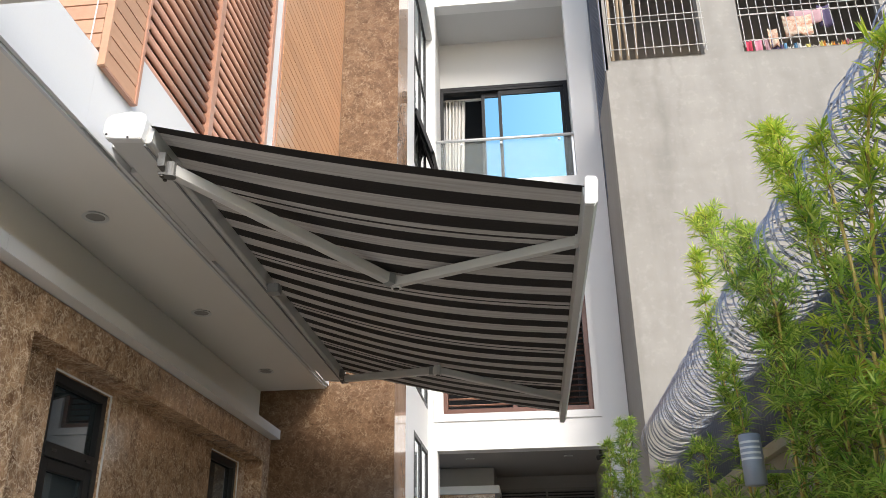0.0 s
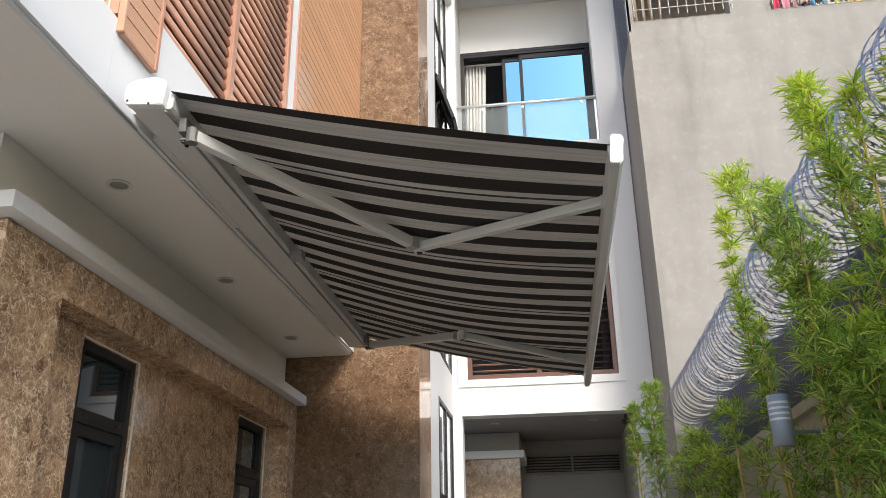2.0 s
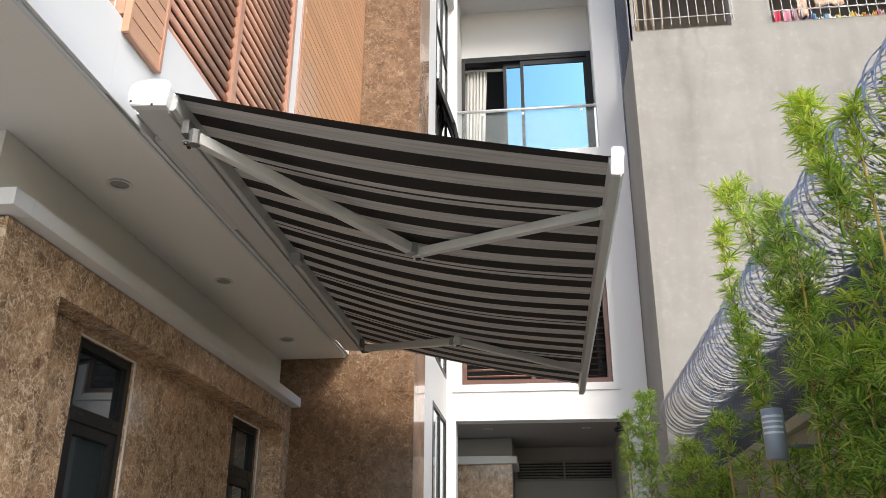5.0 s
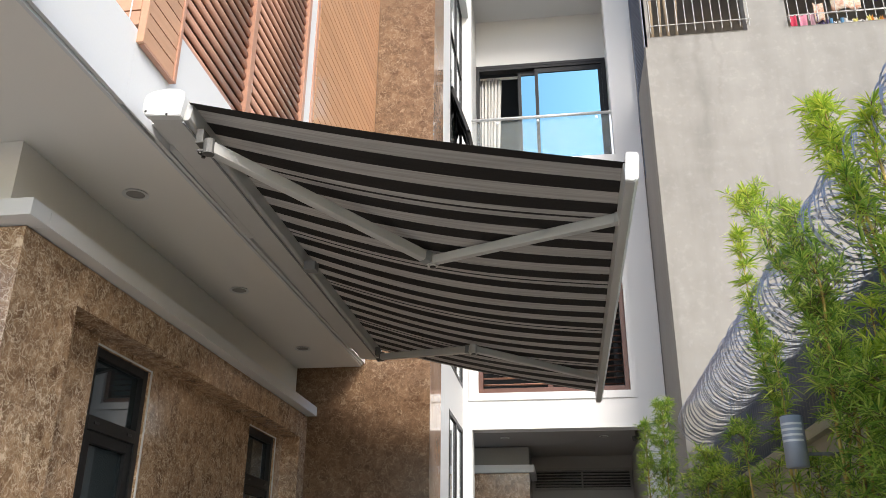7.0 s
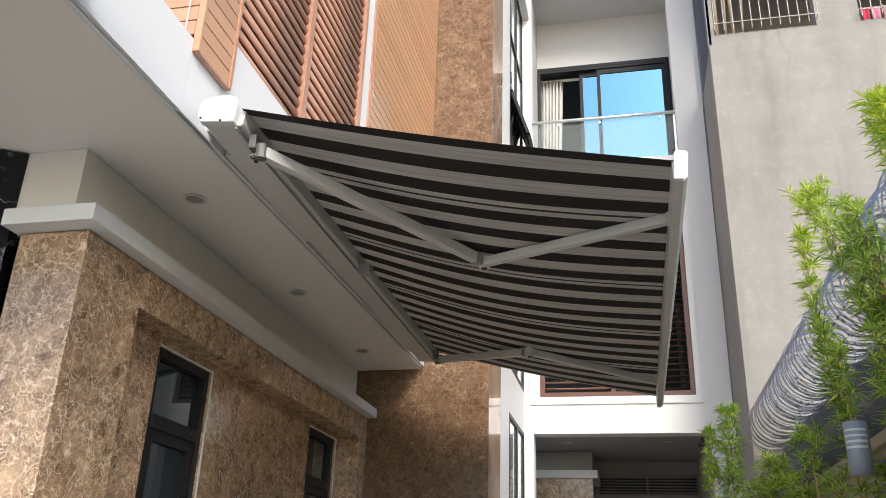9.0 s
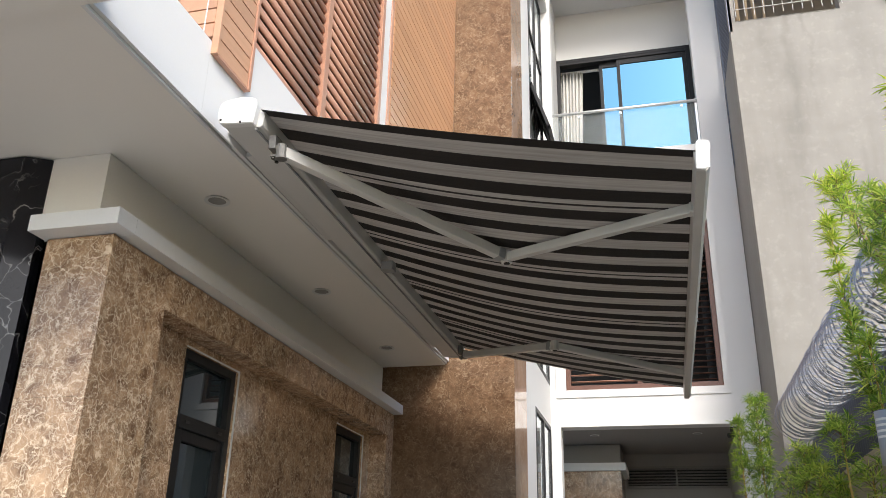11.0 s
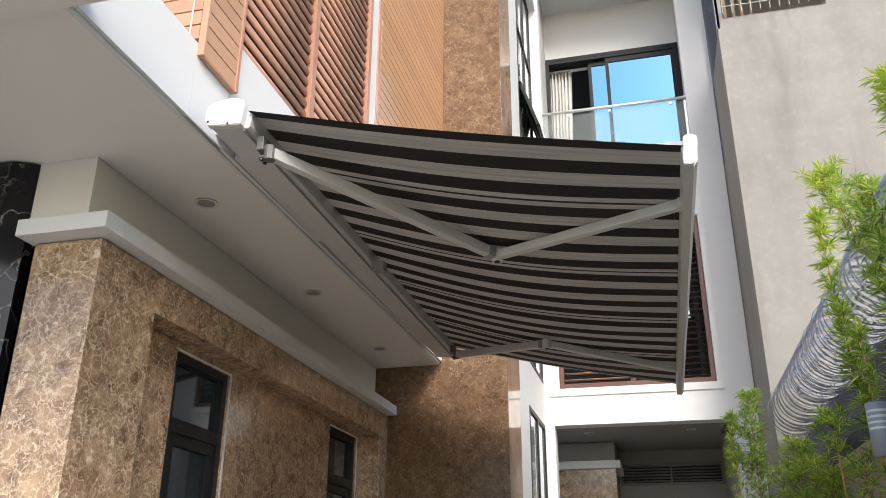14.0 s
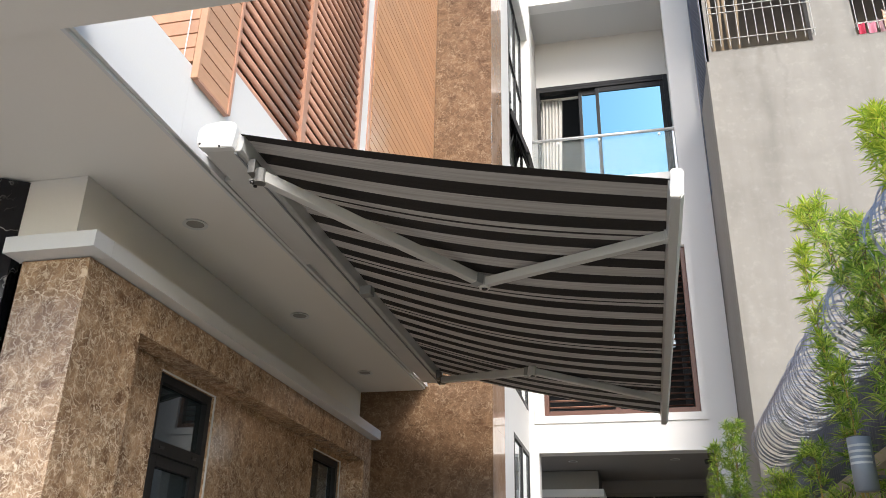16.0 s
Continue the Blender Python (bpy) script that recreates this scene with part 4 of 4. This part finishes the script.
# ---- neighbour's windows: bar grilles, timber, laundry ----
def grille(name, x0, x1, z0, z1, label):
    g = thing(name, ((x0 + x1) / 2, YG, z0), label, "window grille", "grilles of the neighbouring house")
    y = YG - 0.10
    n = round((x1 - x0) / 0.115)
    for i in range(n + 1):
        x = x0 + (x1 - x0) * i / n
        part("bar", tube((x, y, z0 + 0.0), (x, y, z1), 0.0055, seg=6), M_BAR, g)
    for z in (z0 + 0.10, z0 + 0.52, z0 + 0.62, z0 + 1.15):
        part("cross_bar", tube((x0 - 0.02, y - 0.012, z), (x1 + 0.02, y - 0.012, z), 0.006, seg=6), M_BAR, g)
    for x in (x0, x1):
        for z in (z0 + 0.10, z0 + 1.15):
            part("stay", tube((x, y, z), (x, YG + 0.02, z), 0.007, seg=6), M_BAR, g)
    part("sill", box(x0 + 0.002, x1 - 0.002, YG - 0.004, YG + 0.17, z0 - 0.001, z0 + 0.006, 0.002), M_CONC, g)


grille("window_grille", 1.40, 2.64, 8.44, 10.2, "white steel bar grille over a dark opening")
grille("window_grille", 3.14, 4.98, 8.44, 10.2, "white steel bar grille in front of hanging laundry")
for x, r, t in ((1.47, 0.030, 0.0), (1.57, 0.022, 0.02), (1.69, 0.026, -0.015), (1.78, 0.02, 0.03)):
    p = thing("timber_pole", (x, YG + 0.3, 8.3), "pale timber pole leaning inside the opening", "pole", "poles in the opening")
    part("pole", tube((x, YG + 0.30, 8.3), (x + t * 4, YG + 0.22, 11.0), r, r * 0.85, 10), M_POLE, p, "", True)
rng = random.Random(5)
hues = [(0.55, 0.05, 0.10), (0.62, 0.24, 0.32), (0.68, 0.66, 0.62), (0.10, 0.08, 0.16), (0.55, 0.35, 0.38), (0.70, 0.62, 0.20), (0.15, 0.35, 0.55),
        (0.15, 0.45, 0.35), (0.70, 0.30, 0.06), (0.70, 0.68, 0.66)]
cloths = [material("laundry_cloth", h, 0.9, 0, tuple(c * 0.8 for c in h), 9, 0.6, 90, 0.2) for h in hues]


def garment(x, wd, z1, h, mat, y, label):
    t = thing("garment", (x, y, z1 - h), label, "laundry", "laundry in the opening")
    bm = bmesh.new()
    cols_ = []
    for i in range(7):
        s = i / 6
        row = []
        for j in range(6):
            v = j / 5
            row.append(bm.verts.new((x + (s - 0.5) * wd * (1 + 0.15 * v * math.sin(x * 9)), y + 0.025 * math.sin(s * 9 + x * 5) * (0.4 + v), z1 - h * v - 0.03 * math.sin(s * math.pi) * (1 - v))))
        cols_.append(row)
    for i in range(6):
        for j in range(5):
            bm.faces.new((cols_[i][j], cols_[i + 1][j], cols_[i + 1][j + 1], cols_[i][j + 1]))
    part("cloth", bm, mat, t, "", True)
    t.children[0].modifiers.new("thick", 'SOLIDIFY').thickness = 0.006


x = 3.20
i = 0
while x < 4.95:
    wd = rng.uniform(0.07, 0.12) if x < 3.6 else rng.uniform(0.025, 0.05)
    top = 8.76 - rng.uniform(0, 0.05) if x < 3.6 else 8.64 - rng.uniform(0, 0.08)
    pick = (0, 1, 4, 3, 1)[i % 5] if x < 3.6 else (i * 3 + (i // 4)) % 10
    garment(x + wd / 2, wd, top, top - 8.45, cloths[pick], YG + 0.12, "small coloured cloth pegged on the drying rack")
    x += wd + rng.uniform(0.004, 0.02)
    i += 1
M_PRINT = material("printed_cream_cloth", (0.66, 0.60, 0.48), 0.9, 0, (0.50, 0.24, 0.16), 14, 0.22, 40, 0.2)
garment(3.90, 0.38, 9.00, 0.33, M_PRINT, YG + 0.03, "cream printed cloth hanging in the opening")
garment(3.58, 0.13, 8.86, 0.30, M_PRINT, YG + 0.10, "small printed cloth hanging in the opening")
garment(4.06, 0.44, 9.14, 0.24, cloths[4], YG + 0.09, "pink and grey cloth hanging in the opening")
garment(4.30, 0.16, 9.2, 0.36, cloths[3], YG + 0.11, "dark cloth hanging in the opening")
rack = thing("drying_rack", (4.1, YG + 0.12, 8.44), "thin white wire drying rack", "drying rack")
for z in (8.70, 9.13):
    part("wire", tube((3.15, YG + 0.12, z), (4.97, YG + 0.12, z), 0.005, seg=6), M_CAP, rack)

# side lattice above the neighbour's wall
lat = thing("lattice_fence", (XG + 0.02, 10.1, 8.3), "blue-grey metal lattice panel on the neighbour's side", "fence")
part("frame", merge(box(XG - 0.01, XG + 0.03, YG + 0.0, YG + 0.03, 8.3, 11.4), box(XG - 0.01, XG + 0.03, 10.6, 10.64, 7.0, 11.4)), M_SHEET, lat)
bm = bmesh.new()
for i in range(-24, 40):
    for s in (1, -1):
        a = Vector((XG + 0.01, YG + 0.03, 8.3 + i * 0.09))
        y0_, y1_ = YG + 0.03, 10.6
        za = 8.3 + i * 0.09
        zb = za + s * (y1_ - y0_)
        ta, tb = 0.0, 1.0
        lo, hi = 8.3, 11.4
        if zb != za:
            u0, u1 = (lo - za) / (zb - za), (hi - za) / (zb - za)
            ta, tb = max(ta, min(u0, u1)), min(tb, max(u0, u1))
        if tb - ta > 0.03:
            p0 = Vector((XG + 0.01, y0_ + (y1_ - y0_) * ta, za + (zb - za) * ta))
            p1 = Vector((XG + 0.01, y0_ + (y1_ - y0_) * tb, za + (zb - za) * tb))
            tube(p0, p1, 0.006, seg=4, bm=bm)
part("lattice", bm, M_SHEET, lat, "woven metal lattice")

# ---- corrugated sheets and razor wire on the boundary wall ----
fence = thing("corrugated_fence", (1.62, 4.0, 2.60), "dark blue-grey corrugated steel fence on the wall", "fence")
for k in range(11):
    ya = 0.2 + k * 0.84
    bm = bmesh.new()
    prev = None
    for i in range(89):
        yy = ya + 0.84 * i / 88
        xx = 1.62 + 0.011 * math.sin(2 * math.pi * yy / 0.076) + (0.004 if k % 2 else 0)
        pr = (bm.verts.new((xx, yy, 2.605)), bm.verts.new((xx, yy, 3.19)))
        if prev:
            bm.faces.new((prev[0], pr[0], pr[1], prev[1]))
        prev = pr
    part("sheet", bm, M_SHEET, fence, "", True)
    fence.children[-1].modifiers.new("thick", 'SOLIDIFY').thickness = 0.0015
coil = thing("razor_wire", (1.50, 5.0, 3.19), "galvanised razor wire coil along the fence top", "razor wire")
CX, CZ, CR = 1.50, 3.39, 0.235
for hand in (1, -1):
    verts, faces = [], []
    turns, seg = 112, 24
    ring = 3
    yA, yB = 1.9, YG - 0.06
    total = turns * seg
    for i in range(total + 1):
        a = 2 * math.pi * i / seg * hand + (0.4 if hand < 0 else 0)
        yy = yA + (yB - yA) * i / total + 0.015 * math.sin(i * 0.37)
        wob = 1 + 0.05 * math.sin(i * 0.113) + 0.03 * math.sin(i * 0.041)
        ca, sa = math.cos(a), math.sin(a)
        for q in range(ring):
            b = 2 * math.pi * q / ring
            rr = CR * wob + 0.0031 * math.cos(b)
            verts.append((CX + rr * ca, yy + 0.0031 * math.sin(b), CZ + rr * sa))
    for i in range(total):
        for q in range(ring):
            a0, a1 = i * ring + q, i * ring + (q + 1) % ring
            faces.append((a0, a1, a1 + ring, a0 + ring))
    for i in range(2, total, 2):
        p0, p1 = Vector(verts[i * ring]), Vector(verts[(i + 1) * ring])
        d = (p1 - p0).normalized()
        nrm = Vector((0, 1, 0))
        m0 = (p0 + p1) / 2
        L, W = 0.016, 0.013
        o = len(verts)
        verts += [tuple(m0 - d * L - nrm * W), tuple(m0 - d * 0.004), tuple(m0 - d * L + nrm * W), tuple(m0 + d * L + nrm * W), tuple(m0 + d * 0.004), tuple(m0 + d * L - nrm * W)]
        faces += [(o, o + 1, o + 4, o + 5), (o + 1, o + 2, o + 3, o + 4)]
    me = bpy.data.meshes.new("wire")
    oo = ORIGIN[coil]
    me.from_pydata([(v[0] - oo.x, v[1] - oo.y, v[2] - oo.z) for v in verts], [], faces)
    me.materials.append(M_GALV)
    ob = new("wire", me)
    ob.parent = coil
for y in (2.4, 4.4, 6.4, 8.4):
    part("stake", box(1.635, 1.65, y, y + 0.02, 2.6, 3.45), M_SHEET, coil)

# wall lamp: slotted grey cylinder
lx, ly, lz = 1.14, 4.36, 2.243
lamp = thing("wall_lamp", (lx, ly, lz), "grey slotted cylinder wall lamp on the boundary wall", "lamp")
R = 0.054
part("housing", tube((lx, ly, lz), (lx, ly, lz + 0.245), R, seg=36), M_LAMP, lamp, "grey enamelled housing", True)
part("top_rim", tube((lx, ly, lz + 0.245), (lx, ly, lz + 0.250), R - 0.004, seg=36), M_CAST, lamp)
for i in range(4):
    # open slots half way round the housing
    bm = bmesh.new()
    z0_, rows_ = lz + 0.118 + 0.027 * i, []
    for k in range(17):
        a = radians(-170 + 118 * k / 16)
        c, d = math.cos(a), math.sin(a)
        rows_.append([bm.verts.new((lx + r * c, ly + r * d, z)) for r, z in ((R - 0.003, z0_), (R + 0.0012, z0_), (R + 0.0012, z0_ + 0.011), (R - 0.003, z0_ + 0.011))])
    for p0, p1 in zip(rows_, rows_[1:]):
        for q in range(4):
            bm.faces.new((p0[q], p0[(q + 1) % 4], p1[(q + 1) % 4], p1[q]))
    bm.faces.new(rows_[0])
    bm.faces.new(rows_[-1])
    part("slot", bm, M_CAP, lamp, "pale slot in the housing")
part("bracket", box(lx + 0.05, 1.522, ly - 0.007, ly + 0.007, lz + 0.055, lz + 0.07, 0.002), M_CAST, lamp)


# ---- bamboo ----
def add_leaf(verts, faces, base, way, up, length, width):
    side = way.cross(up)
    if side.length < 1e-4:
        side = Vector((1, 0, 0))
    side = side.normalized() * width / 2
    nrm = side.cross(way).normalized()
    droop = Vector((0, 0, -1)) * length * 0.16
    o = len(verts)
    m1, m2, tip = base + way * length * 0.3, base + way * length * 0.65 + droop * 0.3, base + way * length + droop
    fold = nrm * width * 0.12
    verts += [tuple(base), tuple(m1 + side + fold), tuple(m1), tuple(m1 - side + fold), tuple(m2 + side * 0.75 + fold), tuple(m2), tuple(m2 - side * 0.75 + fold), tuple(tip)]
    faces += [(o, o + 2, o + 1), (o, o + 3, o + 2), (o + 1, o + 2, o + 5, o + 4), (o + 2, o + 3, o + 6, o + 5), (o + 4, o + 5, o + 7), (o + 5, o + 6, o + 7)]


def bamboo(spine, seed, label, pitch=0.15, reach=0.07, branches=3, leaf=0.10, bare=0.3, young=0.75, count=13, group="bamboo along the wall"):
    """spine: places from the foot to the tip of one cane."""
    rg = random.Random(seed)
    pts = [Vector(p) for p in spine]
    t = thing("bamboo", spine[0], label, "bamboo", group)
    fine = []
    for i in range(len(pts) - 1):
        p0, p1, p2, p3 = pts[max(i - 1, 0)], pts[i], pts[i + 1], pts[min(i + 2, len(pts) - 1)]
        for k in range(8):
            s = k / 8
            fine.append(0.5 * ((2 * p1) + (p2 - p0) * s + (2 * p0 - 5 * p1 + 4 * p2 - p3) * s * s + (3 * p1 - p0 - 3 * p2 + p3) * s ** 3))
    fine.append(pts[-1])
    n = len(fine) - 1
    # one unbroken cane, with a swollen ring at every third step
    rings = []
    for i in range(n + 1):
        r = 0.0105 * (1 - 0.85 * i / n) + 0.0015
        dn = (fine[min(i + 1, n)] - fine[max(i - 1, 0)]).normalized()
        if i % 3 == 0 and 0 < i < n:
            rings += [(fine[i] - dn * 0.006, dn, r), (fine[i] - dn * 0.003, dn, r * 1.3), (fine[i] + dn * 0.003, dn, r * 1.3), (fine[i] + dn * 0.006, dn, r)]
        else:
            rings.append((fine[i], dn, r))
    bm = bmesh.new()
    last = None
    for c, dn, r in rings:
        e1 = dn.cross(Vector((0, 1, 0))).normalized()
        e2 = dn.cross(e1)
        now = [bm.verts.new(c + (e1 * math.cos(2 * math.pi * q / 7) + e2 * math.sin(2 * math.pi * q / 7)) * r) for q in range(7)]
        if last:
            for q in range(7):
                bm.faces.new((last[q], last[(q + 1) % 7], now[(q + 1) % 7], now[q]))
        else:
            bm.faces.new(now)
        last = now
    bm.faces.new(last)
    part("cane", bm, M_CULM, t, "yellow-green bamboo cane", True)
    total = sum((b - a).length for a, b in zip(fine, fine[1:]))
    verts, faces, tints, twigs = [], [], [], bmesh.new()
    nodes = max(3, int(total * (1 - bare) / pitch))
    up = Vector((0, 0, 1))
    for k in range(nodes + 1):
        s = min(0.995, bare + (1 - bare) * (k + rg.uniform(-0.2, 0.2)) / nodes)
        f_ = min(max(s, 0) * n, n - 0.001)
        i = int(f_)
        p = fine[i].lerp(fine[i + 1], f_ - i)
        a0 = rg.uniform(0, 2 * math.pi)
        last_node = k == nodes
        num = max(1, round(branches * rg.uniform(0.6, 1.3)))
        for q in range(num):
            a = a0 + 2 * math.pi * q / num + rg.uniform(-0.5, 0.5)
            way = Vector((math.cos(a), math.sin(a), rg.uniform(0.5, 1.5))).normalized()
            long = (0.45 if last_node else 1.0) * reach * rg.uniform(0.35, 1.25) * (1.15 - 0.4 * s)
            tip = p + way * long
            tube(p, tip, 0.0026, 0.0014, 4, twigs)
            spots = [(tip, 1.0)]
            if long > 0.10:
                side = (way.cross(up).normalized() * rg.choice((-1, 1)) + way + up * 0.3).normalized()
                mid_ = p.lerp(tip, rg.uniform(0.4, 0.7))
                end_ = mid_ + side * long * 0.45
                tube(mid_, end_, 0.0018, 0.001, 4, twigs)
                spots.append((end_, 0.85))
            axis = (way * 0.6 + up * 0.8).normalized()
            e1 = axis.cross(Vector((0.3, 0.9, 0.2))).normalized()
            e2 = axis.cross(e1)
            for c, size in spots:
                # a tuft: blades leaning out from the twig's end, the outer ones drooping
                for _ in range(round(count * rg.uniform(0.9, 1.6))):
                    b, lean = rg.uniform(0, 2 * math.pi), radians(rg.triangular(5, 118, 68))
                    lw_ = axis * math.cos(lean) + (e1 * math.cos(b) + e2 * math.sin(b)) * math.sin(lean)
                    ll = leaf * size * rg.uniform(0.55, 1.2)
                    was = len(faces)
                    add_leaf(verts, faces, c - axis * rg.uniform(0, 0.03) + lw_ * 0.004, lw_, up + Vector((rg.uniform(-.6, .6), rg.uniform(-.6, .6), 0)), ll, ll * rg.uniform(0.078, 0.115))
                    tints += [1 if s + rg.uniform(-0.12, 0.12) > young else 0] * (len(faces) - was)
    tagged(part("branchwork", twigs, M_TWIG, t), kind="stuff")
    me = bpy.data.meshes.new("foliage")
    o = ORIGIN[t]
    me.from_pydata([(v[0] - o.x, v[1] - o.y, v[2] - o.z) for v in verts], [], faces)
    me.materials.append(M_LEAF)
    me.materials.append(M_LEAF_YOUNG_LIT)
    me.polygons.foreach_set("material_index", tints)
    ob = new("foliage", me)
    ob.parent = t
    tagged(ob, "narrow bright green bamboo leaves", kind="stuff")


def cane(x, foot, rest, *a, **k):
    """A cane that rises at x from foot through places given as (y, z)."""
    bamboo([(x + 0.06, foot, 0.0), (x + 0.04, foot + (rest[0][0] - foot) * 0.5, 1.0)] + [(x, y, z) for y, z in rest], *a, **k)


B = "slender bamboo with narrow bright green leaves"
T = "tall bamboo with bright young tips"
cane(1.25, 4.75, [(4.89, 2.07), (5.05, 2.64), (5.23, 3.08), (5.34, 3.45), (5.42, 3.94)], 1, B, 0.135, 0.06, 4.4, 0.10, 0.45, 0.80, 20)
cane(1.26, 4.60, [(4.85, 2.06), (4.92, 2.63), (4.97, 3.02)], 2, B, 0.18, 0.06, 3.4, 0.10, 0.5, 1.0, 18)
cane(1.25, 3.95, [(3.81, 2.04), (3.76, 2.38), (3.92, 2.68), (4.26, 3.14), (4.85, 3.72), (5.07, 4.03)], 3, "tall bamboo with a dense leaning crown", 0.11, 0.15, 5.0, 0.082, 0.42, 0.85, 16)
cane(1.27, 4.15, [(4.10, 2.3), (3.98, 3.0), (4.16, 3.29), (4.30, 3.58)], 12, B, 0.12, 0.14, 4.6, 0.082, 0.45, 1.0, 16)
cane(1.25, 3.25, [(3.12, 2.06), (3.03, 2.60), (3.13, 2.84), (3.30, 3.21), (3.52, 3.55), (3.56, 3.78)], 4, T, 0.13, 0.085, 4.0, 0.09, 0.42, 0.70, 18)
cane(1.24, 3.2, [(3.0, 2.2), (3.25, 3.05), (3.36, 3.42), (3.43, 3.70)], 5, T, 0.15, 0.06, 3.0, 0.085, 0.6, 0.78, 17)
cane(1.27, 3.05, [(2.98, 2.2), (3.02, 3.03), (3.06, 3.30), (3.0, 3.42)], 6, B, 0.15, 0.06, 2.8, 0.08, 0.45, 0.62, 14)
cane(1.25, 2.95, [(2.85, 2.2), (2.78, 2.72), (2.68, 2.98), (2.55, 3.22), (2.3, 3.36)], 13, T, 0.15, 0.07, 3.2, 0.09, 0.42, 0.62, 17)
cane(1.25, 3.5, [(3.41, 1.93), (3.34, 2.30), (3.34, 2.54)], 14, B, 0.127, 0.15, 3.6, 0.094, 0.45, 0.9, 16)
cane(1.24, 3.2, [(3.15, 1.8), (3.10, 2.15), (3.05, 2.42)], 15, B, 0.127, 0.15, 3.6, 0.094, 0.45, 0.9, 16)
cane(1.34, 4.2, [(4.34, 2.01), (4.13, 2.41), (4.11, 2.76), (4.2, 2.98)], 7, B, 0.127, 0.17, 3.7, 0.094, 0.42, 1.1, 16)
cane(1.26, 3.75, [(3.8, 1.8), (3.72, 2.15), (3.66, 2.42)], 16, B, 0.127, 0.16, 3.6, 0.094, 0.42, 1.1, 16)
cane(1.28, 6.2, [(6.14, 2.18), (6.2, 2.6), (6.26, 2.74)], 8, B, 0.15, 0.13, 3.4, 0.10, 0.6, 1.1, 14)
cane(1.28, 5.5, [(5.5, 1.9), (5.5, 2.2), (5.52, 2.36)], 20, B, 0.161, 0.14, 2.6, 0.099, 0.55, 1.1, 14)
cane(1.25, 7.9, [(7.95, 2.2), (7.77, 2.57), (7.67, 2.78)], 9, B, 0.127, 0.2, 3.7, 0.105, 0.5, 0.95, 15)
cane(1.24, 7.2, [(7.2, 2.0), (7.1, 2.35), (7.05, 2.55)], 11, B, 0.127, 0.2, 3.7, 0.105, 0.5, 0.95, 15)
cane(1.20, 8.2, [(8.2, 2.0), (8.2, 2.35), (8.2, 2.62)], 21, B, 0.127, 0.2, 3.6, 0.099, 0.5, 1.0, 14)
cane(1.40, 4.9, [(4.95, 1.8), (4.95, 2.1), (4.98, 2.34)], 19, B, 0.12, 0.15, 4.2, 0.095, 0.5, 1.0, 16)
cane(1.42, 4.0, [(3.95, 1.8), (3.9, 2.2), (3.92, 2.5)], 22, B, 0.12, 0.16, 4.4, 0.095, 0.45, 1.0, 16)
cane(1.22, 2.8, [(2.8, 1.8), (2.76, 2.1), (2.74, 2.36)], 23, B, 0.12, 0.14, 4.2, 0.095, 0.45, 0.9, 16)
cane(1.28, 3.55, [(3.5, 1.8), (3.46, 2.3), (3.45, 2.75)], 24, B, 0.13, 0.12, 3.6, 0.095, 0.5, 0.85, 16)
cane(1.30, 6.7, [(6.7, 1.9), (6.68, 2.2), (6.66, 2.42)], 25, B, 0.12, 0.17, 4.2, 0.095, 0.5, 0.95, 15)
R = "leafy bamboo beside the white rear block"
cane(1.00, 8.5, [(8.5, 2.40), (8.5, 2.93), (8.5, 3.40)], 10, R, 0.085, 0.14, 5.8, 0.08, 0.42, 1.2, 17)
cane(0.83, 8.6, [(8.6, 2.52), (8.6, 2.90), (8.6, 3.24)], 17, R, 0.095, 0.11, 4.8, 0.076, 0.45, 1.2, 17)
